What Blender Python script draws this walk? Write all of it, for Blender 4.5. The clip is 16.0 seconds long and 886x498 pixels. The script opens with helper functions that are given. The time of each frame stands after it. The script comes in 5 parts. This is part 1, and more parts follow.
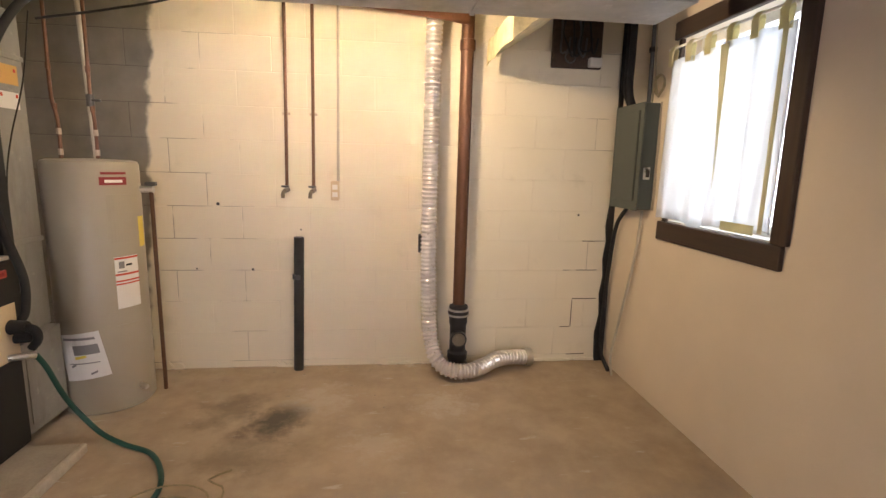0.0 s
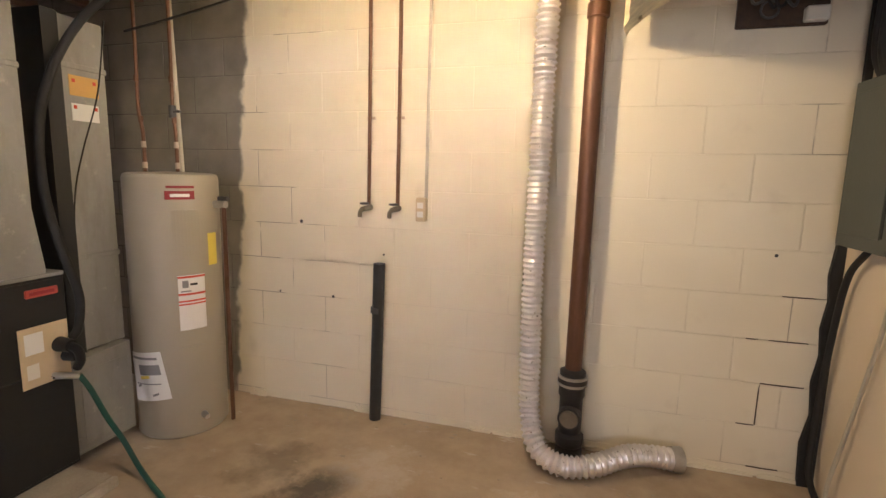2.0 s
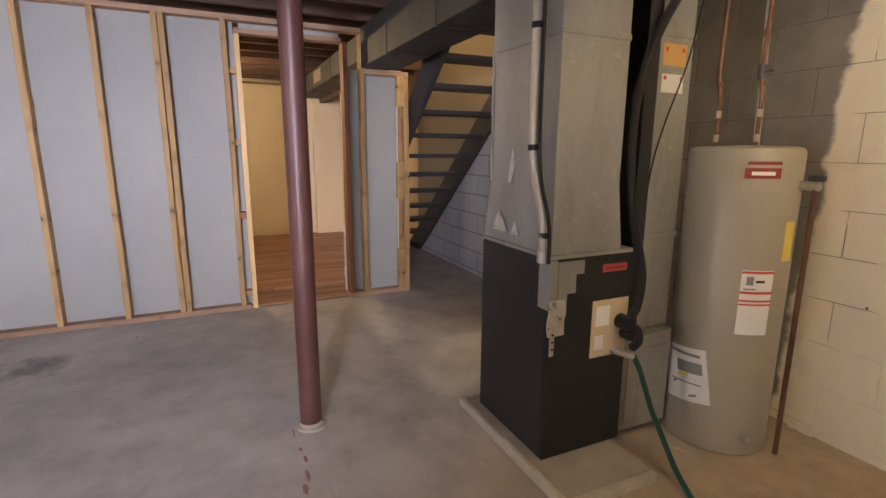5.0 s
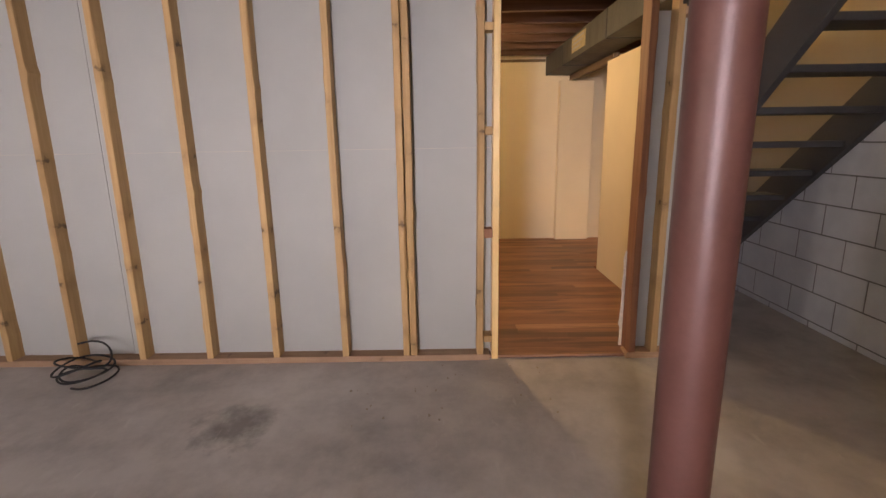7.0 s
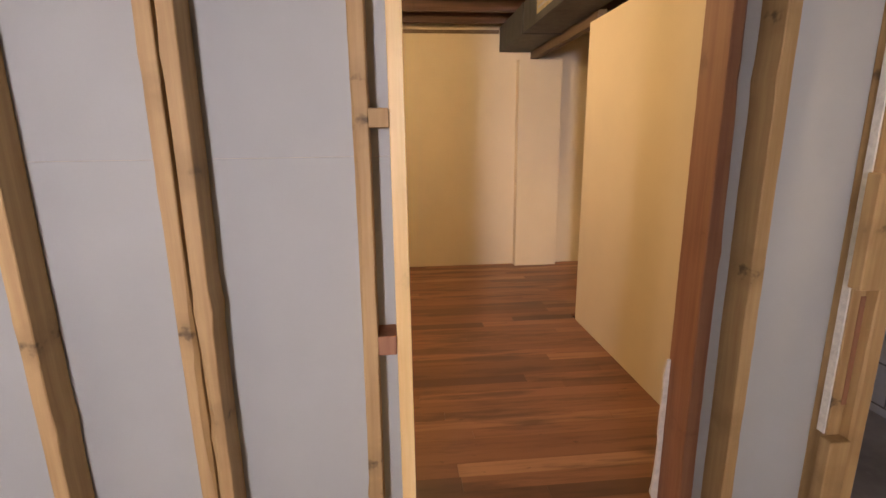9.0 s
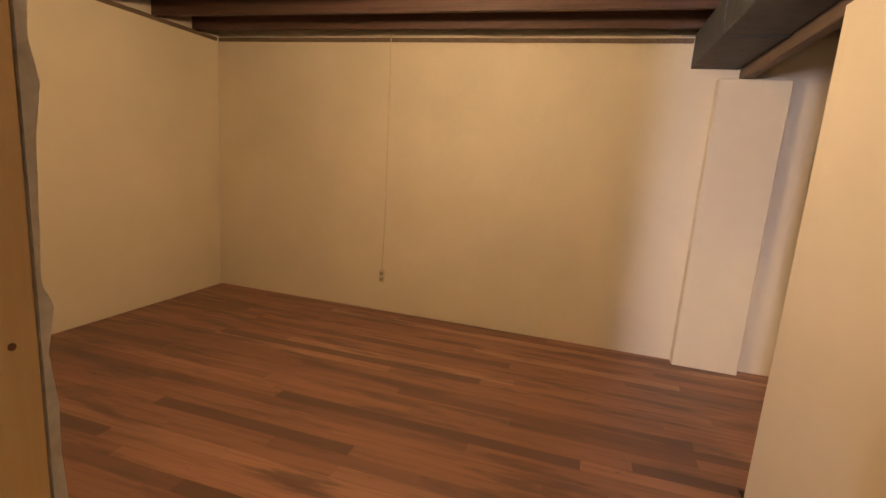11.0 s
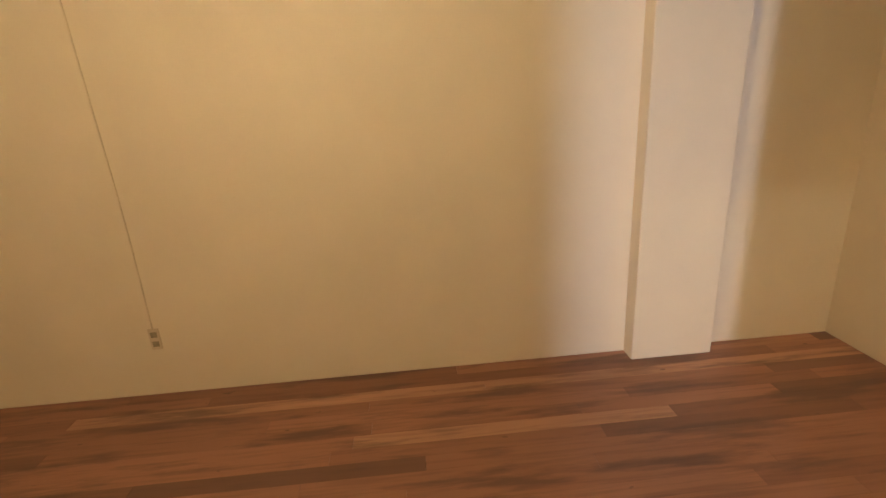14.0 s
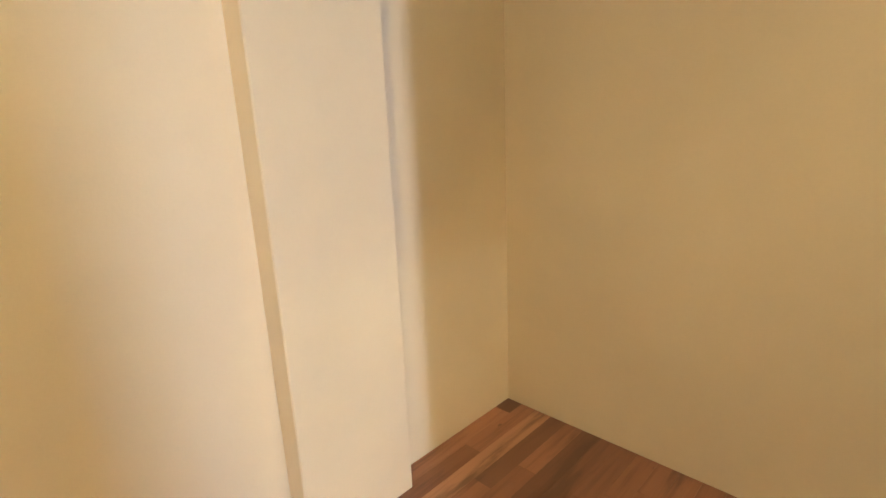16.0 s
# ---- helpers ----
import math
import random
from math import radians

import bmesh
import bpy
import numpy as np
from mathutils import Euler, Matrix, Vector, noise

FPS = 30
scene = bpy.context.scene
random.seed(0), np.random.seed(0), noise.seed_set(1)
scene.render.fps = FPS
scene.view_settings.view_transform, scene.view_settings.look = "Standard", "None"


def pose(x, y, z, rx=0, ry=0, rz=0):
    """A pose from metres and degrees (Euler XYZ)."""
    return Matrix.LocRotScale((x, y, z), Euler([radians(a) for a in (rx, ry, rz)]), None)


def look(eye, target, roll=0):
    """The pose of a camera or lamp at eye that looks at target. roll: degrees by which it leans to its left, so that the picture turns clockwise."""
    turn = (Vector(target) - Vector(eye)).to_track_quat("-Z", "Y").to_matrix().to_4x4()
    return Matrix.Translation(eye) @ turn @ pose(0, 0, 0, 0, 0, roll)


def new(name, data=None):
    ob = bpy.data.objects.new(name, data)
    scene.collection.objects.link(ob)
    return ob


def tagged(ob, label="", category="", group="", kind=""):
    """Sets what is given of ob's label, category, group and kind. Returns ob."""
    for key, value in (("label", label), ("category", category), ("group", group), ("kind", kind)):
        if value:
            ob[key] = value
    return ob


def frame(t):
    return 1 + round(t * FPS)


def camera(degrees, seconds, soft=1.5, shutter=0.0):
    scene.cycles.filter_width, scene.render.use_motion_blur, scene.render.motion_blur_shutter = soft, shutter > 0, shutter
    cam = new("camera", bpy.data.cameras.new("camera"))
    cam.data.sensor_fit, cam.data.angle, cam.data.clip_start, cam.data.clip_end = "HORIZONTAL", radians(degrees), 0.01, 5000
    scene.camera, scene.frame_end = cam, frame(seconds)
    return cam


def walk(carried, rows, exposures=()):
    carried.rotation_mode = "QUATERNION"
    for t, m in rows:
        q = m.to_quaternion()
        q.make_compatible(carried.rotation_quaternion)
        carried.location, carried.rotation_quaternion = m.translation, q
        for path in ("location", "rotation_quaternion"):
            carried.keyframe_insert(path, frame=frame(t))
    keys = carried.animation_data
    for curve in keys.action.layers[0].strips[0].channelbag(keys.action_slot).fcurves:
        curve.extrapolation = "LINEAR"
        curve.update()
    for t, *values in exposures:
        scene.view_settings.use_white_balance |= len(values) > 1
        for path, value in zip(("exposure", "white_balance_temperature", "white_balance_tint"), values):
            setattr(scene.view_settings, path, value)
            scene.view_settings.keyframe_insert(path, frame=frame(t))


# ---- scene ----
cam = camera(84.6, 16.0)
PATH = [
    (0, (1.405, 2.103, 1.322), (1.638, 4.061, 0.985), 1.4),
    (0.5, (1.568, 2.377, 1.323), (1.586, 4.351, 0.997), 1.2),
    (1, (1.721, 2.605, 1.321), (1.536, 4.572, 1.012), 1.0),
    (1.5, (1.804, 2.784, 1.316), (1.435, 4.726, 1.01), 1.0),
    (2, (1.866, 2.853, 1.325), (1.33, 4.757, 1.028), 1.3),
    (2.5, (1.906, 2.786, 1.317), (1.18, 4.628, 1.035), 1.5),
    (3, (1.917, 2.746, 1.286), (0.913, 4.453, 1.007), 2.0),
    (3.5, (1.874, 2.722, 1.286), (0.622, 4.254, 0.991), 2.2),
    (4, (1.738, 2.713, 1.291), (0.266, 4.029, 0.968), 2.2),
    (4.5, (1.517, 2.739, 1.291), (-0.13, 3.813, 0.926), 1.6),
    (5, (1.262, 2.813, 1.286), (-0.52, 3.631, 0.891), 0.3),
    (7.3, (-0.396, 2.716, 1.296), (-2.347, 2.691, 0.859), -0.9),
    (7.5, (-0.544, 2.731, 1.287), (-2.495, 2.755, 0.847), -1.0),
    (8, (-0.928, 2.797, 1.301), (-2.869, 2.951, 0.844), -1.0),
    (8.2, (-1.081, 2.833, 1.299), (-3.018, 3.03, 0.841), -0.9),
    (10.3, (-2.455, 3.409, 1.309), (-4.415, 3.268, 0.935), 2.1),
    (10.4, (-2.487, 3.446, 1.316), (-4.44, 3.231, 0.945), 2.2),
    (10.5, (-2.54, 3.474, 1.318), (-4.484, 3.181, 0.948), 2.3),
    (11, (-2.72, 3.475, 1.348), (-4.605, 2.918, 0.981), 4.2),
    (11.5, (-2.94, 3.418, 1.339), (-4.746, 2.639, 0.973), 4.8),
    (12, (-3.186, 3.274, 1.331), (-4.937, 2.383, 0.956), 4.5),
    (12.5, (-3.431, 3.166, 1.333), (-5.218, 2.36, 0.934), 2.5),
    (13, (-3.659, 3.067, 1.313), (-5.542, 2.557, 0.874), 0.3),
    (13.5, (-3.978, 3.067, 1.389), (-5.885, 2.869, 0.82), -2.2),
    (14, (-4.259, 3.115, 1.369), (-6.157, 3.23, 0.749), -3.5),
    (14.5, (-4.516, 3.161, 1.372), (-6.362, 3.58, 0.727), -3.6),
    (15, (-4.836, 3.244, 1.293), (-6.564, 4.042, 0.677), -2.5),
    (15.2, (-4.929, 3.305, 1.283), (-6.597, 4.229, 0.679), -2.0),
    (15.5, (-5.049, 3.392, 1.286), (-6.612, 4.503, 0.719), -1.9),
    (15.6, (-5.092, 3.428, 1.292), (-6.61, 4.604, 0.734), -1.8),
    (16, (-5.183, 3.608, 1.287), (-6.55, 4.984, 0.797), -2.5),
]
walk(cam, [(t, look(eye, target, roll)) for t, eye, target, roll in PATH],
     exposures=((0, 0.13, 6500, 11), (2.5, -0.02, 6300, 10), (5, -0.20, 6600, 10), (8, -0.26, 8000, 12), (10.5, -0.10, 6600, 13), (12.5, -0.10, 6500, 12), (14, 0.08, 6100, 4), (16, 0.5, 5900, -5)))

# ---------------------------------------------------------------- light
world = bpy.data.worlds.new("World")
scene.world = world
world.use_nodes = True
wn = world.node_tree
sky = wn.nodes.new("ShaderNodeTexSky")
sky.sky_type, sky.sun_disc = "NISHITA", False
sky.sun_elevation, sky.sun_rotation = radians(35), radians(200)
wn.links.new(sky.outputs[0], wn.nodes["Background"].inputs[0])
wn.nodes["Background"].inputs[1].default_value = 0.1


def lamp(name, kind, place, energy, colour, size=0.06, target=None, size_y=None):
    data = bpy.data.lights.new(name, kind)
    data.energy, data.color = energy, colour
    if kind == "AREA":
        data.shape, data.size, data.size_y = "RECTANGLE", size, size_y
    else:
        data.shadow_soft_size = size
    ob = new(name, data)
    ob.matrix_world = look(place, target) if target else pose(*place)
    return ob


YS = -1.6                       # south wall of the utility room
LAMP_A = (1.30, 4.36, 2.03)     # bulb over the utility corner
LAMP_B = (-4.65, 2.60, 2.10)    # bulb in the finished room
lamp("bulb_light", "POINT", LAMP_A, 54, (1.0, 0.74, 0.44), 0.05)
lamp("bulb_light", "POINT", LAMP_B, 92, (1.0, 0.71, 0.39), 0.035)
lamp("stairwell_light", "POINT", (-2.35, 4.8, 4.15), 140, (1.0, 0.78, 0.52), 0.06)
lamp("window_light", "AREA", (3.30, 4.21, 1.55), 17, (0.86, 0.92, 1.0), 0.8, (2.9, 4.21, 1.5), 1.0)
lamp("window_light", "AREA", (4.60, 1.95, 1.60), 2050, (0.82, 0.80, 1.0), 2.2, (2.92, 1.95, 1.55), 1.0)
# added fill from the south, through a window out of view
lamp("window_light", "AREA", (0.9, YS - 0.36, 1.55), 75, (0.98, 0.88, 0.87), 0.8, (0.9, YS, 1.5), 1.0)


# ---------------------------------------------------------------- materials
def nodes_of(name):
    m = bpy.data.materials.new(name)
    m.use_nodes = True
    nt = m.node_tree
    return m, nt, nt.nodes["Principled BSDF"]


def ramp(nt, fac, stops):
    r = nt.nodes.new("ShaderNodeValToRGB")
    el = r.color_ramp.elements
    while len(el) < len(stops):
        el.new(0.5)
    for e, (p, c) in zip(el, stops):
        e.position, e.color = p, (*c, 1) if len(c) == 3 else c
    nt.links.new(fac, r.inputs[0])
    return r.outputs[0]


def noise_tex(nt, vec, scale, detail=4.0, rough=0.55):
    n = nt.nodes.new("ShaderNodeTexNoise")
    n.inputs["Scale"].default_value, n.inputs["Detail"].default_value = scale, detail
    n.inputs["Roughness"].default_value = rough
    nt.links.new(vec, n.inputs["Vector"])
    return n.outputs["Fac"]


def mix(nt, fac, a, b, mode="MIX"):
    n = nt.nodes.new("ShaderNodeMix")
    n.data_type, n.blend_type = "RGBA", mode
    for sock, v in ((n.inputs[0], fac), (n.inputs[6], a), (n.inputs[7], b)):
        if isinstance(v, (int, float)):
            sock.default_value = v
        elif isinstance(v, tuple):
            sock.default_value = (*v, 1)
        else:
            nt.links.new(v, sock)
    return n.outputs[2]


def maths(nt, op, a, b=0.0, c=0.0):
    n = nt.nodes.new("ShaderNodeMath")
    n.operation = op
    for sock, v in zip(n.inputs, (a, b, c)):
        if isinstance(v, (int, float)):
            sock.default_value = v
        else:
            nt.links.new(v, sock)
    return n.outputs[0]


def place_of(nt, stretch=(1, 1, 1), local=False):
    if local:
        src = nt.nodes.new("ShaderNodeTexCoord").outputs["Object"]
    else:
        src = nt.nodes.new("ShaderNodeNewGeometry").outputs["Position"]
    m = nt.nodes.new("ShaderNodeMapping")
    m.inputs["Scale"].default_value = stretch
    nt.links.new(src, m.inputs["Vector"])
    return m.outputs[0]


def bump(nt, bsdf, height, strength, dist=0.01):
    b = nt.nodes.new("ShaderNodeBump")
    b.inputs["Strength"].default_value, b.inputs["Distance"].default_value = strength, dist
    nt.links.new(height, b.inputs["Height"])
    nt.links.new(b.outputs[0], bsdf.inputs["Normal"])


def plain(name, c, rough=0.6, metal=0.0, vary=0.12, scale=9.0, bump_s=0.15, fine=90.0, stretch=(1, 1, 1), local=False):
    """A surface with a broad and a fine variation of its colour and a fine relief."""
    m, nt, b = nodes_of(name)
    v = place_of(nt, stretch, local)
    big, small = noise_tex(nt, v, scale), noise_tex(nt, v, fine, 3)
    lo, hi = tuple(x * (1 - vary) for x in c), tuple(min(1, x * (1 + vary)) for x in c)
    col = ramp(nt, big, [(0.3, lo), (0.7, hi)])
    col = mix(nt, 0.25 * min(1, vary * 5), col, ramp(nt, small, [(0.35, lo), (0.65, hi)]))
    nt.links.new(col, b.inputs["Base Color"])
    nt.links.new(maths(nt, "MULTIPLY_ADD", big, 0.25, rough - 0.12), b.inputs["Roughness"])
    b.inputs["Metallic"].default_value = metal
    if bump_s:
        bump(nt, b, small, bump_s, 0.004)
    return m


def wood_mat(name, light, dark, grain_axis=2, rough=0.65, by_object=True, knots=0.9):
    """Sawn lumber: long grain, a slow change of tone along the piece and dark knots."""
    m, nt, b = nodes_of(name)
    st = [26.0, 26.0, 26.0]
    st[grain_axis] = 1.2
    v = place_of(nt, tuple(st))
    info = nt.nodes.new("ShaderNodeObjectInfo")
    grain = noise_tex(nt, v, 1.6, 5, 0.6)
    col = ramp(nt, grain, [(0.3, dark), (0.7, light)])
    sep = nt.nodes.new("ShaderNodeSeparateXYZ")
    nt.links.new(place_of(nt), sep.inputs[0])
    vor = nt.nodes.new("ShaderNodeTexVoronoi")
    vor.voronoi_dimensions = "1D"
    vor.inputs["Scale"].default_value = 1.0
    along = maths(nt, "MULTIPLY_ADD", sep.outputs[grain_axis], 2.0, maths(nt, "MULTIPLY", info.outputs["Random"], 60.0))
    nt.links.new(along, vor.inputs["W"])
    rough_n = noise_tex(nt, place_of(nt), 17, 3)
    ring = maths(nt, "ADD", vor.outputs["Distance"], maths(nt, "MULTIPLY_ADD", rough_n, 0.30, -0.13))
    col = mix(nt, ramp(nt, ring, [(0.02, (0.5 * knots,) * 3), (0.16, (0, 0, 0))]), col, tuple(x * 0.7 for x in dark))
    spot = maths(nt, "MULTIPLY", ramp(nt, ring, [(0.0, (knots,) * 3), (0.035, (0, 0, 0))]), ramp(nt, noise_tex(nt, place_of(nt), 9, 2), [(0.46, (0, 0, 0)), (0.54, (1, 1, 1))]))
    col = mix(nt, spot, col, tuple(x * 0.25 for x in dark))
    if by_object:
        tone = ramp(nt, info.outputs["Random"], [(0.0, (0.78, 0.74, 0.7)), (1.0, (1.12, 1.1, 1.06))])
        col = mix(nt, 1.0, col, tone, "MULTIPLY")
    nt.links.new(col, b.inputs["Base Color"])
    b.inputs["Roughness"].default_value = rough
    bump(nt, b, grain, 0.25, 0.003)
    return m


def concrete_floor():
    m, nt, b = nodes_of("worn concrete")
    v = place_of(nt)
    big, mid, fine = noise_tex(nt, v, 0.9, 6, 0.62), noise_tex(nt, v, 4.5, 6, 0.65), noise_tex(nt, v, 70, 4)
    col = ramp(nt, big, [(0.34, (0.34, 0.315, 0.295)), (0.5, (0.53, 0.495, 0.47)), (0.66, (0.68, 0.645, 0.62))])
    col = mix(nt, 0.45, col, ramp(nt, mid, [(0.35, (0.25, 0.22, 0.20)), (0.6, (0.52, 0.48, 0.44))]))
    # brown dirt spread over the slab near the block wall
    sep = nt.nodes.new("ShaderNodeSeparateXYZ")
    nt.links.new(v, sep.inputs[0])
    edge = maths(nt, "ADD", maths(nt, "MULTIPLY_ADD", mid, 1.4, -0.7), sep.outputs[1])
    right = maths(nt, "ADD", maths(nt, "MULTIPLY_ADD", big, 2.0, -1.0), sep.outputs[0])
    dirt = maths(nt, "MULTIPLY", ramp(nt, maths(nt, "MULTIPLY", edge, 0.2), [(0.60, (0, 0, 0)), (0.78, (1, 1, 1))]),
                 ramp(nt, maths(nt, "MULTIPLY_ADD", right, 0.2, 0.5), [(0.36, (0, 0, 0)), (0.5, (1, 1, 1))]))
    col = mix(nt, maths(nt, "MULTIPLY", dirt, 0.75), col, mix(nt, mid, (0.19, 0.12, 0.06), (0.54, 0.42, 0.27)))
    # oil and water stains
    for x, y, r, k in ((0.85, 4.54, 0.20, 0.85), (0.60, 4.62, 0.22, 0.4), (-2.2, 1.73, 0.20, 0.6), (0.72, 4.22, 0.22, 0.35)):
        d = nt.nodes.new("ShaderNodeVectorMath")
        d.operation = "DISTANCE"
        nt.links.new(v, d.inputs[0])
        d.inputs[1].default_value = (x, y, 0)
        s = maths(nt, "ADD", d.outputs["Value"], maths(nt, "MULTIPLY_ADD", mid, 0.5, -0.25))
        spot = ramp(nt, s, [(r * 0.25, (k, k, k)), (r, (0, 0, 0))])
        col = mix(nt, spot, col, (0.05, 0.045, 0.04))
    for x, y, r, k in ((-2.52, 2.98, 0.20, 0.5), (-2.25, 2.75, 0.14, 0.35), (1.05, 4.75, 0.25, 0.4), (1.75, 4.62, 0.2, 0.4), (1.35, 4.25, 0.2, 0.3), (-0.45, 3.35, 0.22, 0.3)):
        d = nt.nodes.new("ShaderNodeVectorMath")
        d.operation = "DISTANCE"
        nt.links.new(v, d.inputs[0])
        d.inputs[1].default_value = (x, y, 0)
        s = maths(nt, "ADD", d.outputs["Value"], maths(nt, "MULTIPLY_ADD", noise_tex(nt, v, 9, 5, 0.7), 0.7, -0.32))
        col = mix(nt, ramp(nt, s, [(r * 0.3, (k, k, k)), (r, (0, 0, 0))]), col, (0.68, 0.63, 0.56))
    chips = ramp(nt, noise_tex(nt, place_of(nt, (1, 3, 1)), 5.5, 5, 0.6), [(0.64, (0, 0, 0)), (0.72, (1, 1, 1))])
    col = mix(nt, maths(nt, "MULTIPLY", chips, 0.5), col, (0.62, 0.59, 0.55))
    nt.links.new(col, b.inputs["Base Color"])
    nt.links.new(maths(nt, "MULTIPLY_ADD", mid, 0.35, 0.45), b.inputs["Roughness"])
    bump(nt, b, mix(nt, 0.5, mid, fine), 0.25, 0.006)
    return m


def block_mat(name, joint=False):
    """Painted block: cream paint that stops raggedly behind the water heater, bare grey beyond it."""
    m, nt, b = nodes_of(name)
    v = place_of(nt)
    sep = nt.nodes.new("ShaderNodeSeparateXYZ")
    nt.links.new(v, sep.inputs[0])
    mid, fine, big = noise_tex(nt, v, 5, 5), noise_tex(nt, v, 120, 4), noise_tex(nt, v, 1.1, 3)
    paint = ramp(nt, big, [(0.3, (0.74, 0.675, 0.54)), (0.7, (0.82, 0.765, 0.635))])
    paint = mix(nt, ramp(nt, mid, [(0.62, (0, 0, 0)), (0.8, (0.35, 0.35, 0.35))]), paint, (0.5, 0.43, 0.32))
    if joint:
        # thick paint bridges most joints; hairline cracks stay open near the corner and low down
        crack = ramp(nt, noise_tex(nt, v, 3.2, 4, 0.6), [(0.42, (0.9, 0.9, 0.9)), (0.50, (0.0, 0.0, 0.0))])
        where = ramp(nt, maths(nt, "MULTIPLY", sep.outputs[0], 0.3), [(0.10, (0.75, 0.75, 0.75)), (0.24, (0.10, 0.10, 0.10)), (0.77, (0.05, 0.05, 0.05)), (0.87, (0.85, 0.85, 0.85))])
        low = ramp(nt, sep.outputs[2], [(0.12, (0.35, 0.35, 0.35)), (0.5, (0, 0, 0))])
        paint = mix(nt, maths(nt, "MULTIPLY", crack, maths(nt, "MAXIMUM", where, low)), paint, (0.14, 0.11, 0.08))
    bare = ramp(nt, mid, [(0.3, (0.165, 0.152, 0.130)), (0.7, (0.245, 0.228, 0.195))])
    if joint:
        bare = mix(nt, 0.8, bare, (0.09, 0.08, 0.07))
    cool = ramp(nt, mid, [(0.3, (0.52, 0.54, 0.58)), (0.7, (0.64, 0.66, 0.69))])
    if joint:
        cool = mix(nt, 0.95, cool, (0.15, 0.145, 0.15))
    wob = maths(nt, "ADD", sep.outputs[0], maths(nt, "MULTIPLY_ADD", mid, 0.15, -0.075))
    edge = maths(nt, "ADD", wob, maths(nt, "MULTIPLY_ADD", sep.outputs[2], -0.065, 0.075))
    col = mix(nt, ramp(nt, maths(nt, "MULTIPLY_ADD", edge, 0.5, 0.5), [(0.494, (0, 0, 0)), (0.506, (1, 1, 1))]), bare, paint)
    col = mix(nt, ramp(nt, maths(nt, "MULTIPLY_ADD", wob, 0.1, 0.5), [(0.29, (1, 1, 1)), (0.30, (0, 0, 0))]), col, cool)
    nt.links.new(col, b.inputs["Base Color"])
    b.inputs["Roughness"].default_value = 0.5
    bump(nt, b, mix(nt, 0.5, fine, mid), 0.35, 0.004)
    return m


def plank_mat():
    """Worn laminate strips: red-brown, most alike, a few dark or pale, with soft smoky stains across them."""
    m, nt, b = nodes_of("laminate strip")
    v = place_of(nt, (30, 1.6, 10))
    info = nt.nodes.new("ShaderNodeObjectInfo")
    shift = nt.nodes.new("ShaderNodeVectorMath")
    shift.operation = "ADD"
    off = maths(nt, "MULTIPLY", info.outputs["Random"], 40.0)
    nt.links.new(v, shift.inputs[0])
    nt.links.new(off, shift.inputs[1])
    grain = noise_tex(nt, shift.outputs[0], 1.3, 6, 0.6)
    tone = ramp(nt, info.outputs["Random"], [(0.0, (0.125, 0.060, 0.044)), (0.07, (0.155, 0.074, 0.050)), (0.15, (0.205, 0.094, 0.060)), (0.4, (0.265, 0.120, 0.073)),
                                             (0.85, (0.335, 0.155, 0.094)), (0.94, (0.40, 0.20, 0.118)), (1.0, (0.46, 0.25, 0.15))])
    col = mix(nt, ramp(nt, grain, [(0.28, (0.55, 0.55, 0.55)), (0.52, (0, 0, 0))]), tone, (0.12, 0.055, 0.037))
    smoke = noise_tex(nt, place_of(nt, (10, 1.3, 1)), 1.0, 6, 0.6)
    col = mix(nt, ramp(nt, smoke, [(0.51, (0, 0, 0)), (0.63, (0.72, 0.72, 0.72))]), col, (0.095, 0.050, 0.038))
    broad = noise_tex(nt, place_of(nt, (1.6, 0.9, 1)), 1.0, 4, 0.6)
    col = mix(nt, ramp(nt, broad, [(0.45, (0, 0, 0)), (0.70, (0.35, 0.35, 0.35))]), col, (0.15, 0.075, 0.055))
    scuff = noise_tex(nt, place_of(nt, (22, 9, 1)), 1.0, 3, 0.6)
    col = mix(nt, ramp(nt, scuff, [(0.69, (0, 0, 0)), (0.74, (0.7, 0.7, 0.7))]), col, (0.085, 0.045, 0.035))
    nt.links.new(col, b.inputs["Base Color"])
    nt.links.new(maths(nt, "MULTIPLY_ADD", broad, 0.3, 0.30), b.inputs["Roughness"])
    bump(nt, b, grain, 0.08, 0.002)
    return m


